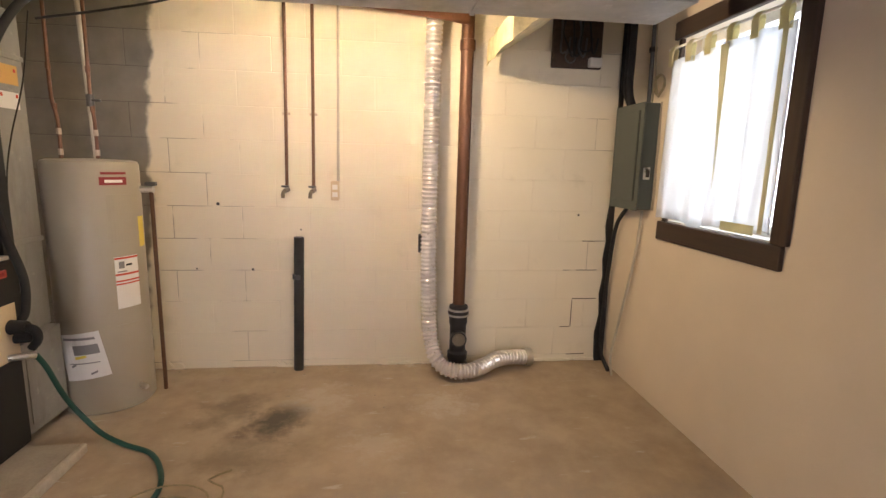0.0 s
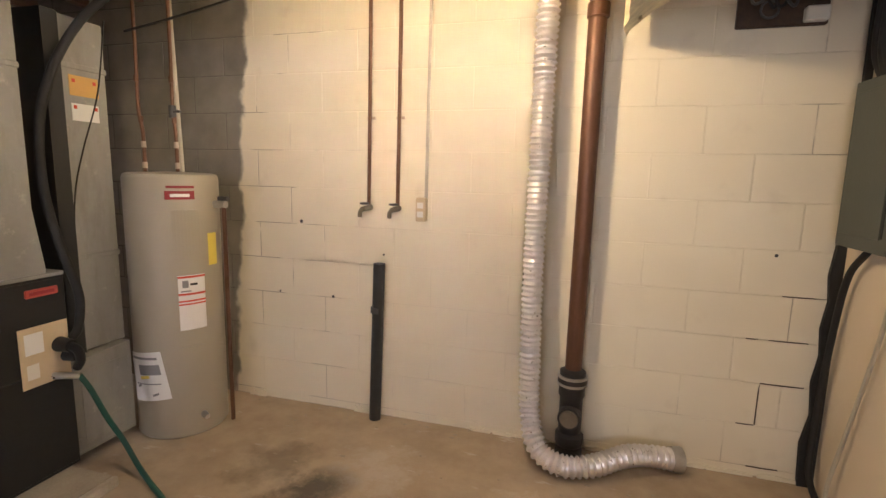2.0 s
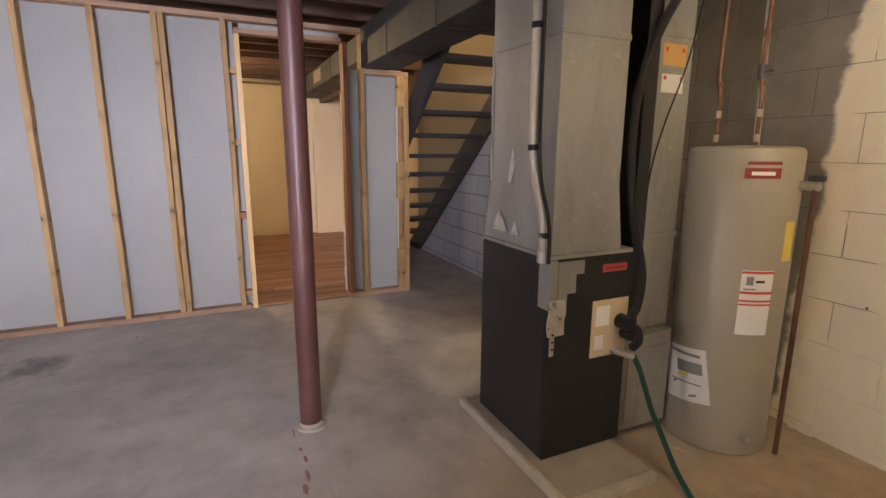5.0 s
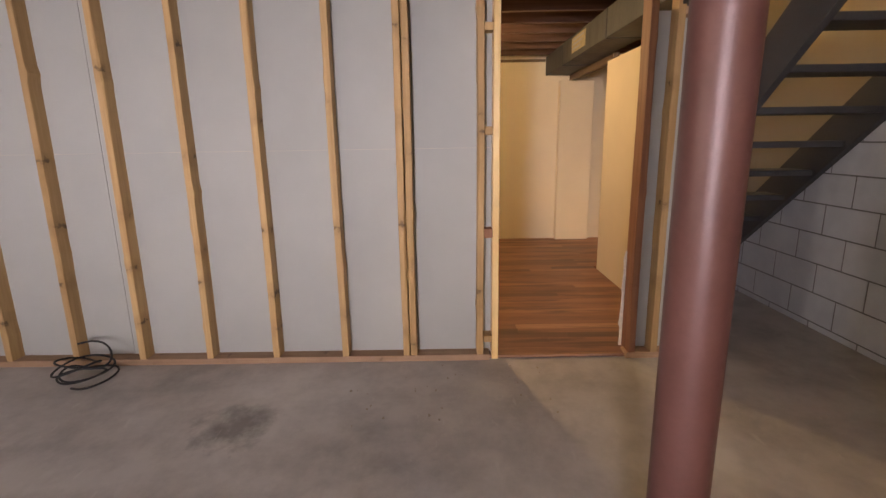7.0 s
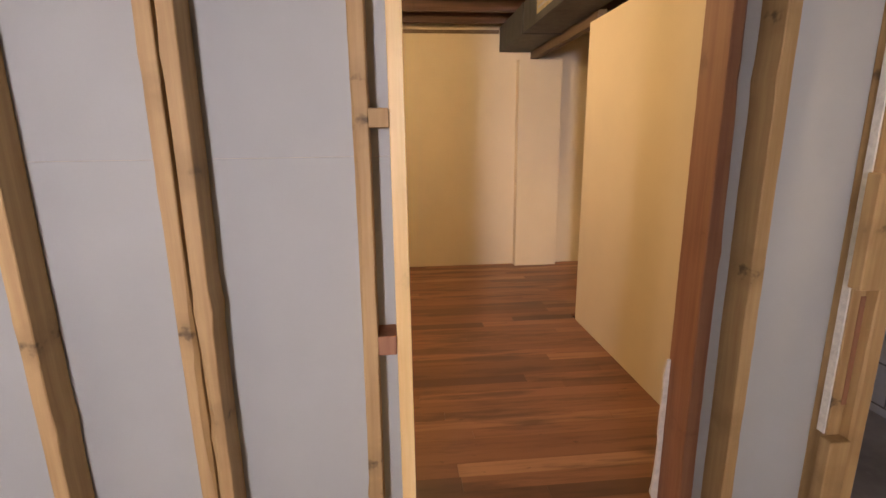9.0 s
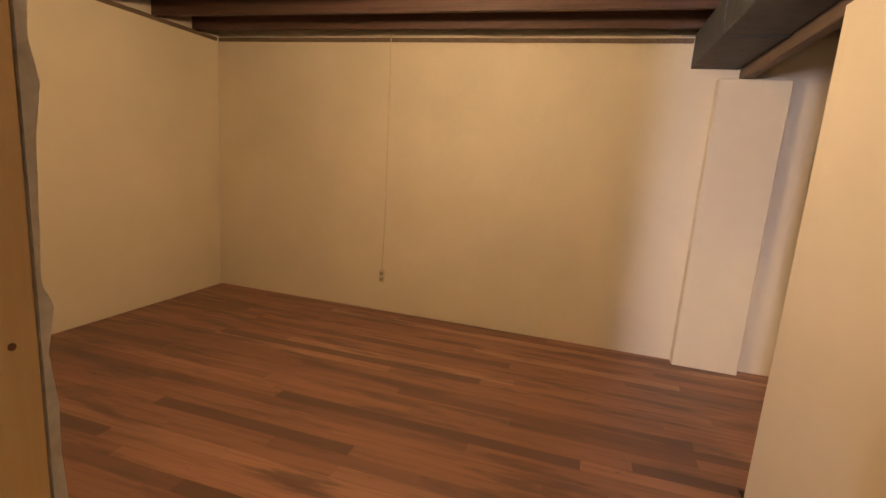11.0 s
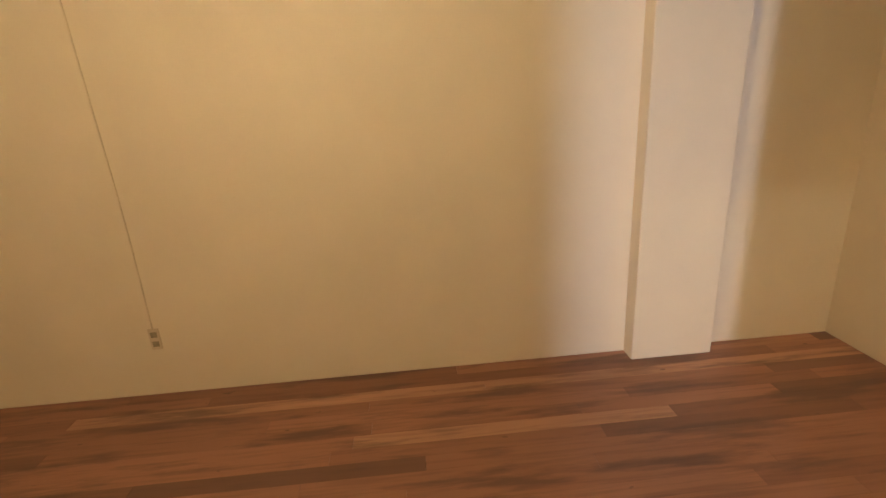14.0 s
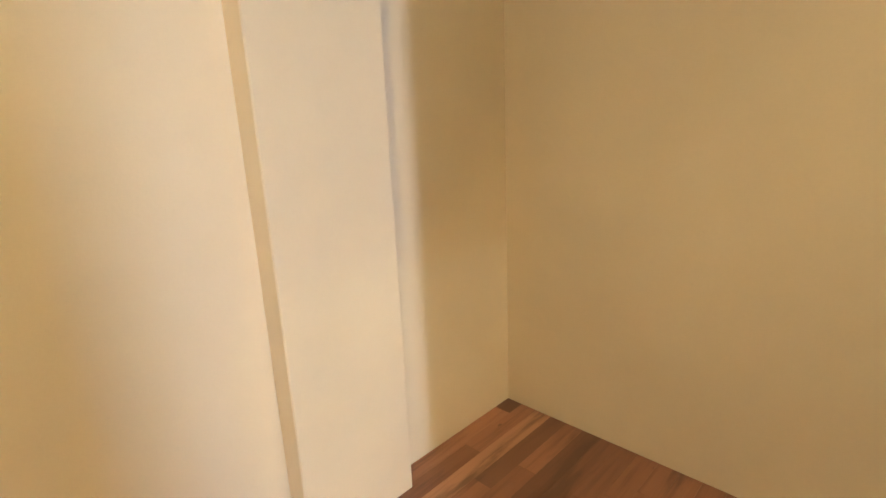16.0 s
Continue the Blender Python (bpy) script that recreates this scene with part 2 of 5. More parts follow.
def galvanised(name, c=(0.42, 0.43, 0.43), rough=0.42, metal=0.75):
    m, nt, b = nodes_of(name)
    v = place_of(nt)
    vor = nt.nodes.new("ShaderNodeTexVoronoi")
    vor.inputs["Scale"].default_value = 55
    nt.links.new(v, vor.inputs["Vector"])
    big = noise_tex(nt, place_of(nt, (2.2, 2.2, 0.7)), 1.6, 4, 0.5)
    col = mix(nt, 0.02, tuple(c), vor.outputs["Color"])
    col = mix(nt, 1.0, col, ramp(nt, big, [(0.3, (0.68, 0.68, 0.67)), (0.7, (1.0, 1.0, 0.98))]), "MULTIPLY")
    grey = nt.nodes.new("ShaderNodeHueSaturation")
    grey.inputs["Saturation"].default_value = 0.25
    nt.links.new(col, grey.inputs["Color"])
    # hand smudges and streaks, dark and pale, over the sheet
    streak = noise_tex(nt, place_of(nt, (5.0, 5.0, 1.3)), 2.4, 6, 0.66)
    spot = noise_tex(nt, v, 17, 5, 0.7)
    col = mix(nt, ramp(nt, streak, [(0.32, (0.5, 0.5, 0.5)), (0.52, (0, 0, 0))]), grey.outputs[0], tuple(x * 0.55 for x in c))
    col = mix(nt, ramp(nt, spot, [(0.60, (0, 0, 0)), (0.74, (0.4, 0.4, 0.4))]), col, tuple(min(1, x * 1.55) for x in c))
    nt.links.new(col, b.inputs["Base Color"])
    nt.links.new(maths(nt, "MULTIPLY_ADD", streak, 0.45, rough - 0.2), b.inputs["Roughness"])
    b.inputs["Metallic"].default_value = metal
    bump(nt, b, big, 0.25, 0.03)
    return m


def curtain_mat(name, low, high, through_colour):
    m, nt, b = nodes_of(name)
    out = nt.nodes["Material Output"]
    v = place_of(nt, (1, 1, 0.2))
    n = noise_tex(nt, v, 30, 3)
    nt.links.new(ramp(nt, n, [(0.3, low), (0.7, high)]), b.inputs["Base Color"])
    b.inputs["Roughness"].default_value = 0.9
    tr = nt.nodes.new("ShaderNodeBsdfTranslucent")
    tr.inputs[0].default_value = (*through_colour, 1)
    mx = nt.nodes.new("ShaderNodeMixShader")
    mx.inputs[0].default_value = 0.6
    nt.links.new(b.outputs[0], mx.inputs[1])
    nt.links.new(tr.outputs[0], mx.inputs[2])
    nt.links.new(mx.outputs[0], out.inputs["Surface"])
    return m


def glass_mat(name="window glass"):
    m, nt, b = nodes_of(name)
    b.inputs["Roughness"].default_value = 0.02
    b.inputs["Transmission Weight"].default_value = 1.0
    b.inputs["IOR"].default_value = 1.45
    return m


def glow(name, c, strength):
    m, nt, b = nodes_of(name)
    b.inputs["Base Color"].default_value = (*c, 1)
    b.inputs["Emission Color"].default_value = (*c, 1)
    b.inputs["Emission Strength"].default_value = strength
    return m


M_FLOOR = concrete_floor()
M_BLOCK, M_MORTAR = block_mat("painted block"), block_mat("block joints", True)
M_PLASTER = plain("beige plaster", (0.66, 0.575, 0.46), 0.75, vary=0.05, scale=2.2, bump_s=0.2, fine=60)
M_CREAM = plain("cream wall paint", (0.70, 0.60, 0.44), 0.65, vary=0.07, scale=1.3, bump_s=0.12, fine=110)
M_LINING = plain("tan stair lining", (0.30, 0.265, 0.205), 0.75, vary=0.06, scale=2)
M_GYPSUM = plain("broken gypsum edge", (0.78, 0.74, 0.64), 0.9, vary=0.15, scale=40, bump_s=0.6)
M_BOARD = plain("bare drywall", (0.42, 0.425, 0.395), 0.85, vary=0.05, scale=2.5, bump_s=0.08, fine=150)
M_PLANK = plank_mat()
M_UNDER = plain("dark underlay", (0.05, 0.028, 0.02), 0.8)
M_STUD = wood_mat("pine stud", (0.58, 0.395, 0.185), (0.42, 0.255, 0.105), 2)
# paler stud wood, its colour raised for the warm light on the jamb
M_PINE_LIT = wood_mat("lit pine", (0.84, 0.62, 0.31), (0.72, 0.48, 0.20), 2, 0.4, knots=0.25)
M_PLATE = wood_mat("pine plate", (0.50, 0.34, 0.22), (0.36, 0.22, 0.14), 1, knots=0.4)
M_REDWOOD = wood_mat("reddish jamb stud", (0.36, 0.17, 0.09), (0.24, 0.10, 0.055), 2, knots=0.3)
M_JOIST = wood_mat("dark floor joist", (0.115, 0.06, 0.042), (0.065, 0.032, 0.024), 1, by_object=False, knots=0.15)
M_BEAMW = wood_mat("brown plank", (0.19, 0.135, 0.09), (0.12, 0.082, 0.055), 0, knots=0.3)
M_TRIM = wood_mat("dark stained trim", (0.06, 0.033, 0.02), (0.032, 0.018, 0.012), 1, knots=0.0)
M_TRIMV = wood_mat("dark stained stile", (0.06, 0.033, 0.02), (0.032, 0.018, 0.012), 2, knots=0.0)
M_GALV = galvanised("galvanised sheet", (0.36, 0.355, 0.315), 0.46, 0.25)
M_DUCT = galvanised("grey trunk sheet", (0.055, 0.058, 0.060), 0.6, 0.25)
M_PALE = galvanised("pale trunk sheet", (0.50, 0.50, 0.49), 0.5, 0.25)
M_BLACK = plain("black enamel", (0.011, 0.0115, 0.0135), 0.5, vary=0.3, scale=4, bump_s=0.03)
M_RUBBER = plain("black rubber", (0.010, 0.010, 0.011), 0.72, vary=0.2, bump_s=0.1)
M_ABS = plain("black plastic pipe", (0.02, 0.02, 0.022), 0.42, vary=0.25)
M_IRON = plain("dark cast fitting", (0.055, 0.055, 0.058), 0.45, vary=0.25, bump_s=0.25)
M_TANK = plain("beige tank enamel", (0.36, 0.325, 0.26), 0.32, vary=0.04, scale=3, bump_s=0.02)
M_COPPER = plain("copper tube", (0.15, 0.075, 0.046), 0.42, 0.5, vary=0.3, scale=14)
M_BRASS = plain("tinned copper joint", (0.55, 0.45, 0.36), 0.32, 0.8, vary=0.2)
M_STACK = plain("brown copper stack", (0.115, 0.052, 0.030), 0.42, 0.3, vary=0.3, scale=6, stretch=(1, 1, 0.3))
M_STEEL = plain("nickel steel", (0.58, 0.57, 0.55), 0.3, 0.95, vary=0.15)
M_FOIL = plain("aluminium foil", (0.92, 0.90, 0.92), 0.31, 0.9, vary=0.05, scale=60, bump_s=0.06, fine=40)
M_POST = plain("red oxide steel", (0.10, 0.040, 0.033), 0.42, 0.1, vary=0.22, scale=6, bump_s=0.1)
M_PANEL = plain("grey green enamel", (0.062, 0.072, 0.064), 0.5, 0.1, vary=0.1)
M_WHITE = plain("white plastic", (0.75, 0.73, 0.68), 0.4, vary=0.05)
M_PAPER = plain("white paper", (0.80, 0.80, 0.80), 0.8, vary=0.03)
M_ORANGE = plain("orange label", (0.66, 0.40, 0.13), 0.6, vary=0.06)
M_RED = plain("red print", (0.62, 0.08, 0.05), 0.6, vary=0.06)
M_MAROON = plain("maroon badge", (0.24, 0.02, 0.025), 0.4, vary=0.06)
M_CAP = plain("dull brass cap", (0.17, 0.14, 0.105), 0.5, 0.3, vary=0.25)
M_BADGE = plain("faded red badge", (0.36, 0.06, 0.045), 0.5, vary=0.1)
M_GREYINK = plain("grey print", (0.25, 0.25, 0.27), 0.7, vary=0.1)
M_YELLOW = plain("yellow print", (0.80, 0.66, 0.12), 0.6, vary=0.06)
M_TAN = plain("tan plate", (0.60, 0.49, 0.33), 0.55, vary=0.08)
M_AGED = plain("aged label", (0.28, 0.235, 0.15), 0.7, vary=0.3, scale=25)
M_HOSE = plain("green hose", (0.013, 0.075, 0.06), 0.45, vary=0.2)
M_CONDUIT = plain("pale conduit", (0.46, 0.43, 0.36), 0.45, 0.2, vary=0.12)
M_TAPE = plain("aluminium tape", (0.62, 0.62, 0.60), 0.3, 0.8, vary=0.15, scale=30, bump_s=0.5, fine=40)
M_BATT = plain("yellow insulation batt", (0.66, 0.58, 0.38), 0.95, vary=0.25, scale=14, bump_s=0.9, fine=55)
M_PAD = plain("cast concrete pad", (0.36, 0.315, 0.255), 0.85, vary=0.2, scale=7, bump_s=0.35)
M_PADEDGE = plain("pale concrete edge", (0.46, 0.41, 0.335), 0.85, vary=0.2, scale=11, bump_s=0.35)
M_STAIR = plain("dark grey stair paint", (0.05, 0.052, 0.057), 0.6, vary=0.2, scale=5)
M_CURT = curtain_mat("sheer curtain", (0.80, 0.79, 0.76), (0.9, 0.89, 0.87), (0.90, 0.92, 0.95))
M_HEM = curtain_mat("folded curtain hem", (0.74, 0.70, 0.50), (0.80, 0.76, 0.58), (0.72, 0.66, 0.42))
M_GLASS = glass_mat()
M_BULB = glow("lit bulb", (1.0, 0.72, 0.4), 25)
M_WIRE = plain("grimy wire sheath", (0.60, 0.50, 0.35), 0.6, vary=0.15)
M_MARK = plain("red marking paint", (0.36, 0.17, 0.16), 0.8, vary=0.3, scale=40)


# ---------------------------------------------------------------- mesh helpers
def add_box(bm, x0, x1, y0, y1, z0, z1, bev=0.0, seg=1):
    m = Matrix.LocRotScale(((x0 + x1) / 2, (y0 + y1) / 2, (z0 + z1) / 2), None, (abs(x1 - x0), abs(y1 - y0), abs(z1 - z0)))
    r = bmesh.ops.create_cube(bm, size=1, matrix=m)
    if bev:
        es = list({e for v in r["verts"] for e in v.link_edges})
        bmesh.ops.bevel(bm, geom=es, offset=bev, segments=seg, affect="EDGES", profile=0.5)
    return bm


def box(x0, x1, y0, y1, z0, z1, bev=0.0, seg=1):
    return add_box(bmesh.new(), x0, x1, y0, y1, z0, z1, bev, seg)


def add_cyl(bm, a, b, r, r2=None, n=20, caps=True):
    a, b = Vector(a), Vector(b)
    d = b - a
    m = Matrix.Translation((a + b) / 2) @ d.to_track_quat("Z", "Y").to_matrix().to_4x4()
    bmesh.ops.create_cone(bm, cap_ends=caps, segments=n, radius1=r, radius2=r if r2 is None else r2, depth=d.length, matrix=m)
    return bm


def cyl(a, b, r, r2=None, n=20):
    return add_cyl(bmesh.new(), a, b, r, r2, n)


def spline(pts, steps=8):
    """A smooth line through the points."""
    P = [Vector(p) for p in pts]
    P = [2 * P[0] - P[1]] + P + [2 * P[-1] - P[-2]]
    out = []
    for i in range(1, len(P) - 2):
        p0, p1, p2, p3 = P[i - 1:i + 3]
        for k in range(steps):
            t = k / steps
            out.append(0.5 * ((2 * p1) + (p2 - p0) * t + (2 * p0 - 5 * p1 + 4 * p2 - p3) * t * t + (3 * p1 - p0 - 3 * p2 + p3) * t ** 3))
    out.append(P[-2])
    return out


def add_tube(bm, pts, radius, n=10):
    """A round tube along a line; radius is a number or a function of the way along it, in metres."""
    rings, along, up = [], 0.0, None
    for i, p in enumerate(pts):
        d = (pts[min(i + 1, len(pts) - 1)] - pts[max(i - 1, 0)]).normalized()
        if i:
            along += (p - pts[i - 1]).length
        if up is None:
            up = d.orthogonal().normalized()
        up = (up - d * up.dot(d)).normalized()
        side = d.cross(up)
        r = radius(along) if callable(radius) else radius
        rings.append([bm.verts.new(p + r * (math.cos(a) * up + math.sin(a) * side)) for a in (2 * math.pi * k / n for k in range(n))])
    for a, b in zip(rings, rings[1:]):
        for k in range(n):
            bm.faces.new((a[k], a[(k + 1) % n], b[(k + 1) % n], b[k]))
    bm.faces.new(list(reversed(rings[0])))
    bm.faces.new(rings[-1])
    return bm


def tube(pts, radius, n=10, steps=8, smooth=True):
    return add_tube(bmesh.new(), spline(pts, steps) if smooth else [Vector(p) for p in pts], radius, n)


def add_lathe(bm, centre, profile, n=32):
    """Turns a profile of (radius, height) pairs about the vertical through centre."""
    c = Vector(centre)
    rings = [[bm.verts.new(c + Vector((r * math.cos(a), r * math.sin(a), z))) for a in (2 * math.pi * k / n for k in range(n))] for r, z in profile]
    for a, b in zip(rings, rings[1:]):
        for k in range(n):
            bm.faces.new((a[k], a[(k + 1) % n], b[(k + 1) % n], b[k]))
    bm.faces.new(list(reversed(rings[0])))
    bm.faces.new(rings[-1])
    return bm


def prism(poly, axis, lo, hi):
    """A polygon of pairs, drawn out along one axis."""
    bm = bmesh.new()

    def at(p, q):
        c = list(p)
        c.insert(axis, q)
        return bm.verts.new(c)
    a, b = [at(p, lo) for p in poly], [at(p, hi) for p in poly]
    n = len(poly)
    for k in range(n):
        bm.faces.new((a[k], a[(k + 1) % n], b[(k + 1) % n], b[k]))
    bm.faces.new(list(reversed(a)))
    bm.faces.new(b)
    return bm


def mesh_of(name, bm, material, smooth=False):
    bmesh.ops.recalc_face_normals(bm, faces=bm.faces[:])
    me = bpy.data.meshes.new(name)
    bm.to_mesh(me)
    bm.free()
    me.materials.append(material)
    if smooth:
        me.shade_smooth()
        me.set_sharp_from_angle(angle=radians(38))
    return me


def part(name, bm, material, parent=None, label="", smooth=False):
    ob = new(name, mesh_of(name, bm, material, smooth))
    if parent is not None:
        ob.parent = parent
        ob.matrix_parent_inverse = parent.matrix_world.inverted()
    if label:
        tagged(ob, label)
    return ob


def thing(name, label, category, place=(0, 0, 0), group="", kind=""):
    e = new(name)
    e.location = place
    e.empty_display_size = 0.05
    e.matrix_world = Matrix.Translation(place)
    return tagged(e, label, category, group, kind)


def solid(name, bm, material, label, category="", kind="", smooth=False, group=""):
    return tagged(part(name, bm, material, None, "", smooth), label, category, group, kind)


def setting(name, bm, material, label, category):
    return solid(name, bm, material, label, category, "structure")


# ---------------------------------------------------------------- the large structure
XE, YN, XS, XF = 2.92, 5.22, -2.88, -6.445   # east wall, block wall, stud wall front, far wall
YL, YP = 0.182, 4.24                           # finished room: side wall, partition
ZJ = 2.265                                    # underside of the joists

setting("floor", box(-6.8, 3.3, YS - 0.2, 5.5, -0.15, 0.0), M_FLOOR, "stained bare concrete slab, grey with brown dirt", "floor")
north = setting("wall_north", box(-4.755, XE + 0.2, YN + 0.0, YN + 0.2, 0, 2.5), M_MORTAR, "concrete block wall, cream paint over most of it", "wall")
bm = bmesh.new()
W = ((3.83, 4.59, 1.045, 2.0), (1.40, 1.95, 1.045, 2.0))
ys = [YS - 0.2, W[1][0], W[1][1], W[0][0], W[0][1], YN]
for i in range(5):
    if i in (1, 3):
        add_box(bm, XE, XE + 0.22, ys[i], ys[i + 1], 0, 1.045)
        add_box(bm, XE, XE + 0.22, ys[i], ys[i + 1], 2.0, 2.5)
    else:
        add_box(bm, XE, XE + 0.22, ys[i], ys[i + 1], 0, 2.5)
setting("wall_east", bm, M_PLASTER, "smooth beige plastered basement wall with window openings", "wall")
# gap from x 0.5 to 1.3 serves the added south window
bm = bmesh.new()
for a in ((-2.97, 0.5, 0, 2.5), (1.3, XE, 0, 2.5), (0.5, 1.3, 0, 1.045), (0.5, 1.3, 2.0, 2.5)):
    add_box(bm, a[0], a[1], YS - 0.2, YS, a[2], a[3])
setting("wall_south", bm, M_PLASTER, "plain plastered basement wall", "wall")
setting("wall_far", box(XF - 0.15, XF, YL - 0.12, 5.30, 0, 2.238), M_CREAM, "cream painted smooth wall of the finished room", "wall")
far_trim = setting("trim", box(XF + 0.002, XF + 0.016, YL + 0.02, 3.99, 2.205, 2.236, 0.003), M_BEAMW, "thin raw wood strip along the wall's top", "trim")
setting("wall_side", box(-4.688, -2.985, YL - 0.12, YL + 0.012, 0, 2.238), M_CREAM, "cream painted drywall, slightly proud panel", "wall")
setting("wall_side", box(XF - 0.15, -4.70, YL - 0.12, YL, 0, 2.238), M_CREAM, "cream painted drywall beside a vertical seam", "wall")
setting("trim", box(-4.70, -4.688, YL - 0.12, YL - 0.002, 0, 2.238), M_CREAM, "open joint between the drywall panels", "trim")
setting("trim", box(XF + 0.02, -4.71, YL + 0.0005, YL + 0.012, 2.205, 2.236, 0.003), M_BEAMW, "thin raw wood strip along the wall's top", "trim")
setting("trim", box(-4.69, -2.99, YL + 0.0125, YL + 0.022, 2.205, 2.236, 0.003), M_BEAMW, "thin raw wood strip along the wall's top", "trim")
# unseen backing, added to close light leaks at the drywall joints
setting("leak_backing", box(XS - 0.116, XS - 0.1035, YL - 0.12, 2.965, 0, 2.262), M_CREAM, "unseen cream layer added behind the stud wall against light leaks", "wall")
# unseen fin outdoors, added to keep the large window lamp off window_1
setting("light_blocker", box(XE + 0.22, 4.95, 3.22, 3.34, -0.1, 3.2), M_PLASTER, "plain unseen wall added outside to block lamp light from the curtain", "wall")
setting("wall_partition", box(-4.872, -2.985, YP, YP + 0.105, 0, 1.972), M_CREAM, "cream painted partition beside the stairs", "wall")
setting("wall_alcove", box(XF, -4.757, 5.275, YN + 0.2, 0, 2.5), M_CREAM, "cream painted drywall beside the stair foot", "wall")
setting("pilaster", box(XF, XF + 0.095, 4.160, 4.575, 0.015, 1.975, 0.004), M_CREAM, "boxed-in cream painted pilaster on the far wall", "pilaster")
setting("wall_outer", box(XF - 0.35, XF - 0.15, YL - 0.3, YN + 0.2, 0, 2.5), M_PLASTER, "plain outer wall behind the drywall", "wall")
setting("wall_outer", box(XF - 0.15, -2.985, YL - 0.3, YL - 0.12, 0, 2.5), M_PLASTER, "plain outer wall behind the drywall", "wall")
setting("wall_outer", box(XF - 0.15, -5.3, YN + 0.2, YN + 0.4, 0, 2.5), M_PLASTER, "plain outer wall behind the drywall", "wall")

# ceiling: joists and the boards over them, one mesh
bm = bmesh.new()
add_box(bm, XF - 0.35, XE + 0.22, YS - 0.2, 4.39, 2.47, 2.52)
add_box(bm, XF - 0.35, -4.55, 4.39, YN + 0.4, 2.47, 2.52)
add_box(bm, -1.75, XE + 0.22, 4.39, YN + 0.4, 2.47, 2.52)
x = XF + 0.12
while x < XE:
    add_box(bm, x, x + 0.042, YS, 4.35 if -4.6 < x < -1.75 else YN + 0.18, ZJ, 2.47)
    x += 0.406
setting("ceiling", bm, M_JOIST, "open ceiling of dark brown wooden floor joists", "ceiling")
setting("underlay", add_box(box(XF, -2.905, YL, YP, 0.001, 0.006), XF, -4.885, YP, YN + 0.05, 0.001, 0.006), M_UNDER, "dark underlay below the laminate strips", "floor")

# plain closed stairwell above the opening
bm = bmesh.new()
add_box(bm, -4.65, -1.65, 4.29, 4.39, 2.52, 4.6)
add_box(bm, -4.65, -1.65, YN + 0.0, YN + 0.1, 2.5, 4.6)
add_box(bm, -4.65, -4.55, 4.39, YN, 2.52, 4.6)
add_box(bm, -1.75, -1.65, 4.39, YN, 2.52, 4.6)
add_box(bm, -4.65, -1.65, 4.29, YN + 0.1, 4.6, 4.7)
setting("stairwell", bm, M_CREAM, "cream painted stairwell walls up to the floor above", "wall")
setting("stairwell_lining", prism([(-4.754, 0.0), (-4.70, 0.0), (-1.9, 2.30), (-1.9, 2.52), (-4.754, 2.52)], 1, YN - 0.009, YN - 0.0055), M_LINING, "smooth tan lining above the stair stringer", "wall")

# the stud wall
sw = thing("stud_wall", "open pine stud wall backed with grey drywall, with a door opening", "wall", (XS, 1.5, 0), kind="structure")
D = 0.089
part("bottom_plate", box(XS - D, XS, YS, 2.985, 0.0, 0.038, 0.002), M_PLATE, sw)
part("bottom_plate", box(XS - D, XS, 3.80, 4.375, 0.0, 0.038, 0.002), M_PLATE, sw)
part("top_plate", box(XS - D, XS, YS, 3.985, ZJ - 0.040, ZJ - 0.002, 0.002), M_PLATE, sw)
part("top_plate", box(XS - D, XS, 3.985, 4.375, 1.912, 1.950, 0.002), M_PLATE, sw)
part("header", box(XS - D, XS, 3.0, 3.80, 2.137, 2.175, 0.002), M_PLATE, sw)
stud_ys = [-1.12, -0.71, -0.305, 0.10, 0.507, 0.905, 1.311, 1.707, 2.118, 2.486, 2.531, 2.930]
def stud_mesh(y, w, z0, z1, x0, x1, seed):
    """A sawn stud: edges wander a little, bark wane bites into one front edge and knots swell."""
    rng = random.Random(seed)
    bm = bmesh.new()
    lean = rng.uniform(-0.004, 0.004)
    knots = [(rng.uniform(z0, z1), rng.choice((-1, 1)), rng.uniform(0.002, 0.006)) for _ in range(4)]
    wane_z, wane_side, wane = rng.uniform(z0 + 0.3, z1 - 0.3), rng.choice((-1, 1)), rng.uniform(0.004, 0.013)
    rings = []
    n = 44
    for i in range(n + 1):
        t = i / n
        z = z0 + (z1 - z0) * t
        yc = y + lean * (2 * t - 1) + 0.0022 * math.sin(6.3 * t + seed) + 0.0007 * rng.uniform(-1, 1)
        side = {-1: 0.0, 1: 0.0}
        for kz, ks, ka in knots:
            side[ks] += ka * math.exp(-((z - kz) / 0.03) ** 2)
        bite = {-1: 0.0025, 1: 0.0025}
        bite[wane_side] += wane * math.exp(-((z - wane_z) / 0.22) ** 2) * (0.7 + 0.5 * rng.random())
        ya, yb = yc - w / 2 - side[-1], yc + w / 2 + side[1]
        rings.append([bm.verts.new(p) for p in ((x0, ya, z), (x0, yb, z), (x1 - bite[1], yb, z), (x1, yb - bite[1], z), (x1, ya + bite[-1], z), (x1 - bite[-1], ya, z))])
    for a, b in zip(rings, rings[1:]):
        for k in range(6):
            bm.faces.new((a[k], a[(k + 1) % 6], b[(k + 1) % 6], b[k]))
    bm.faces.new(rings[0])
    bm.faces.new(rings[-1])
    return bm


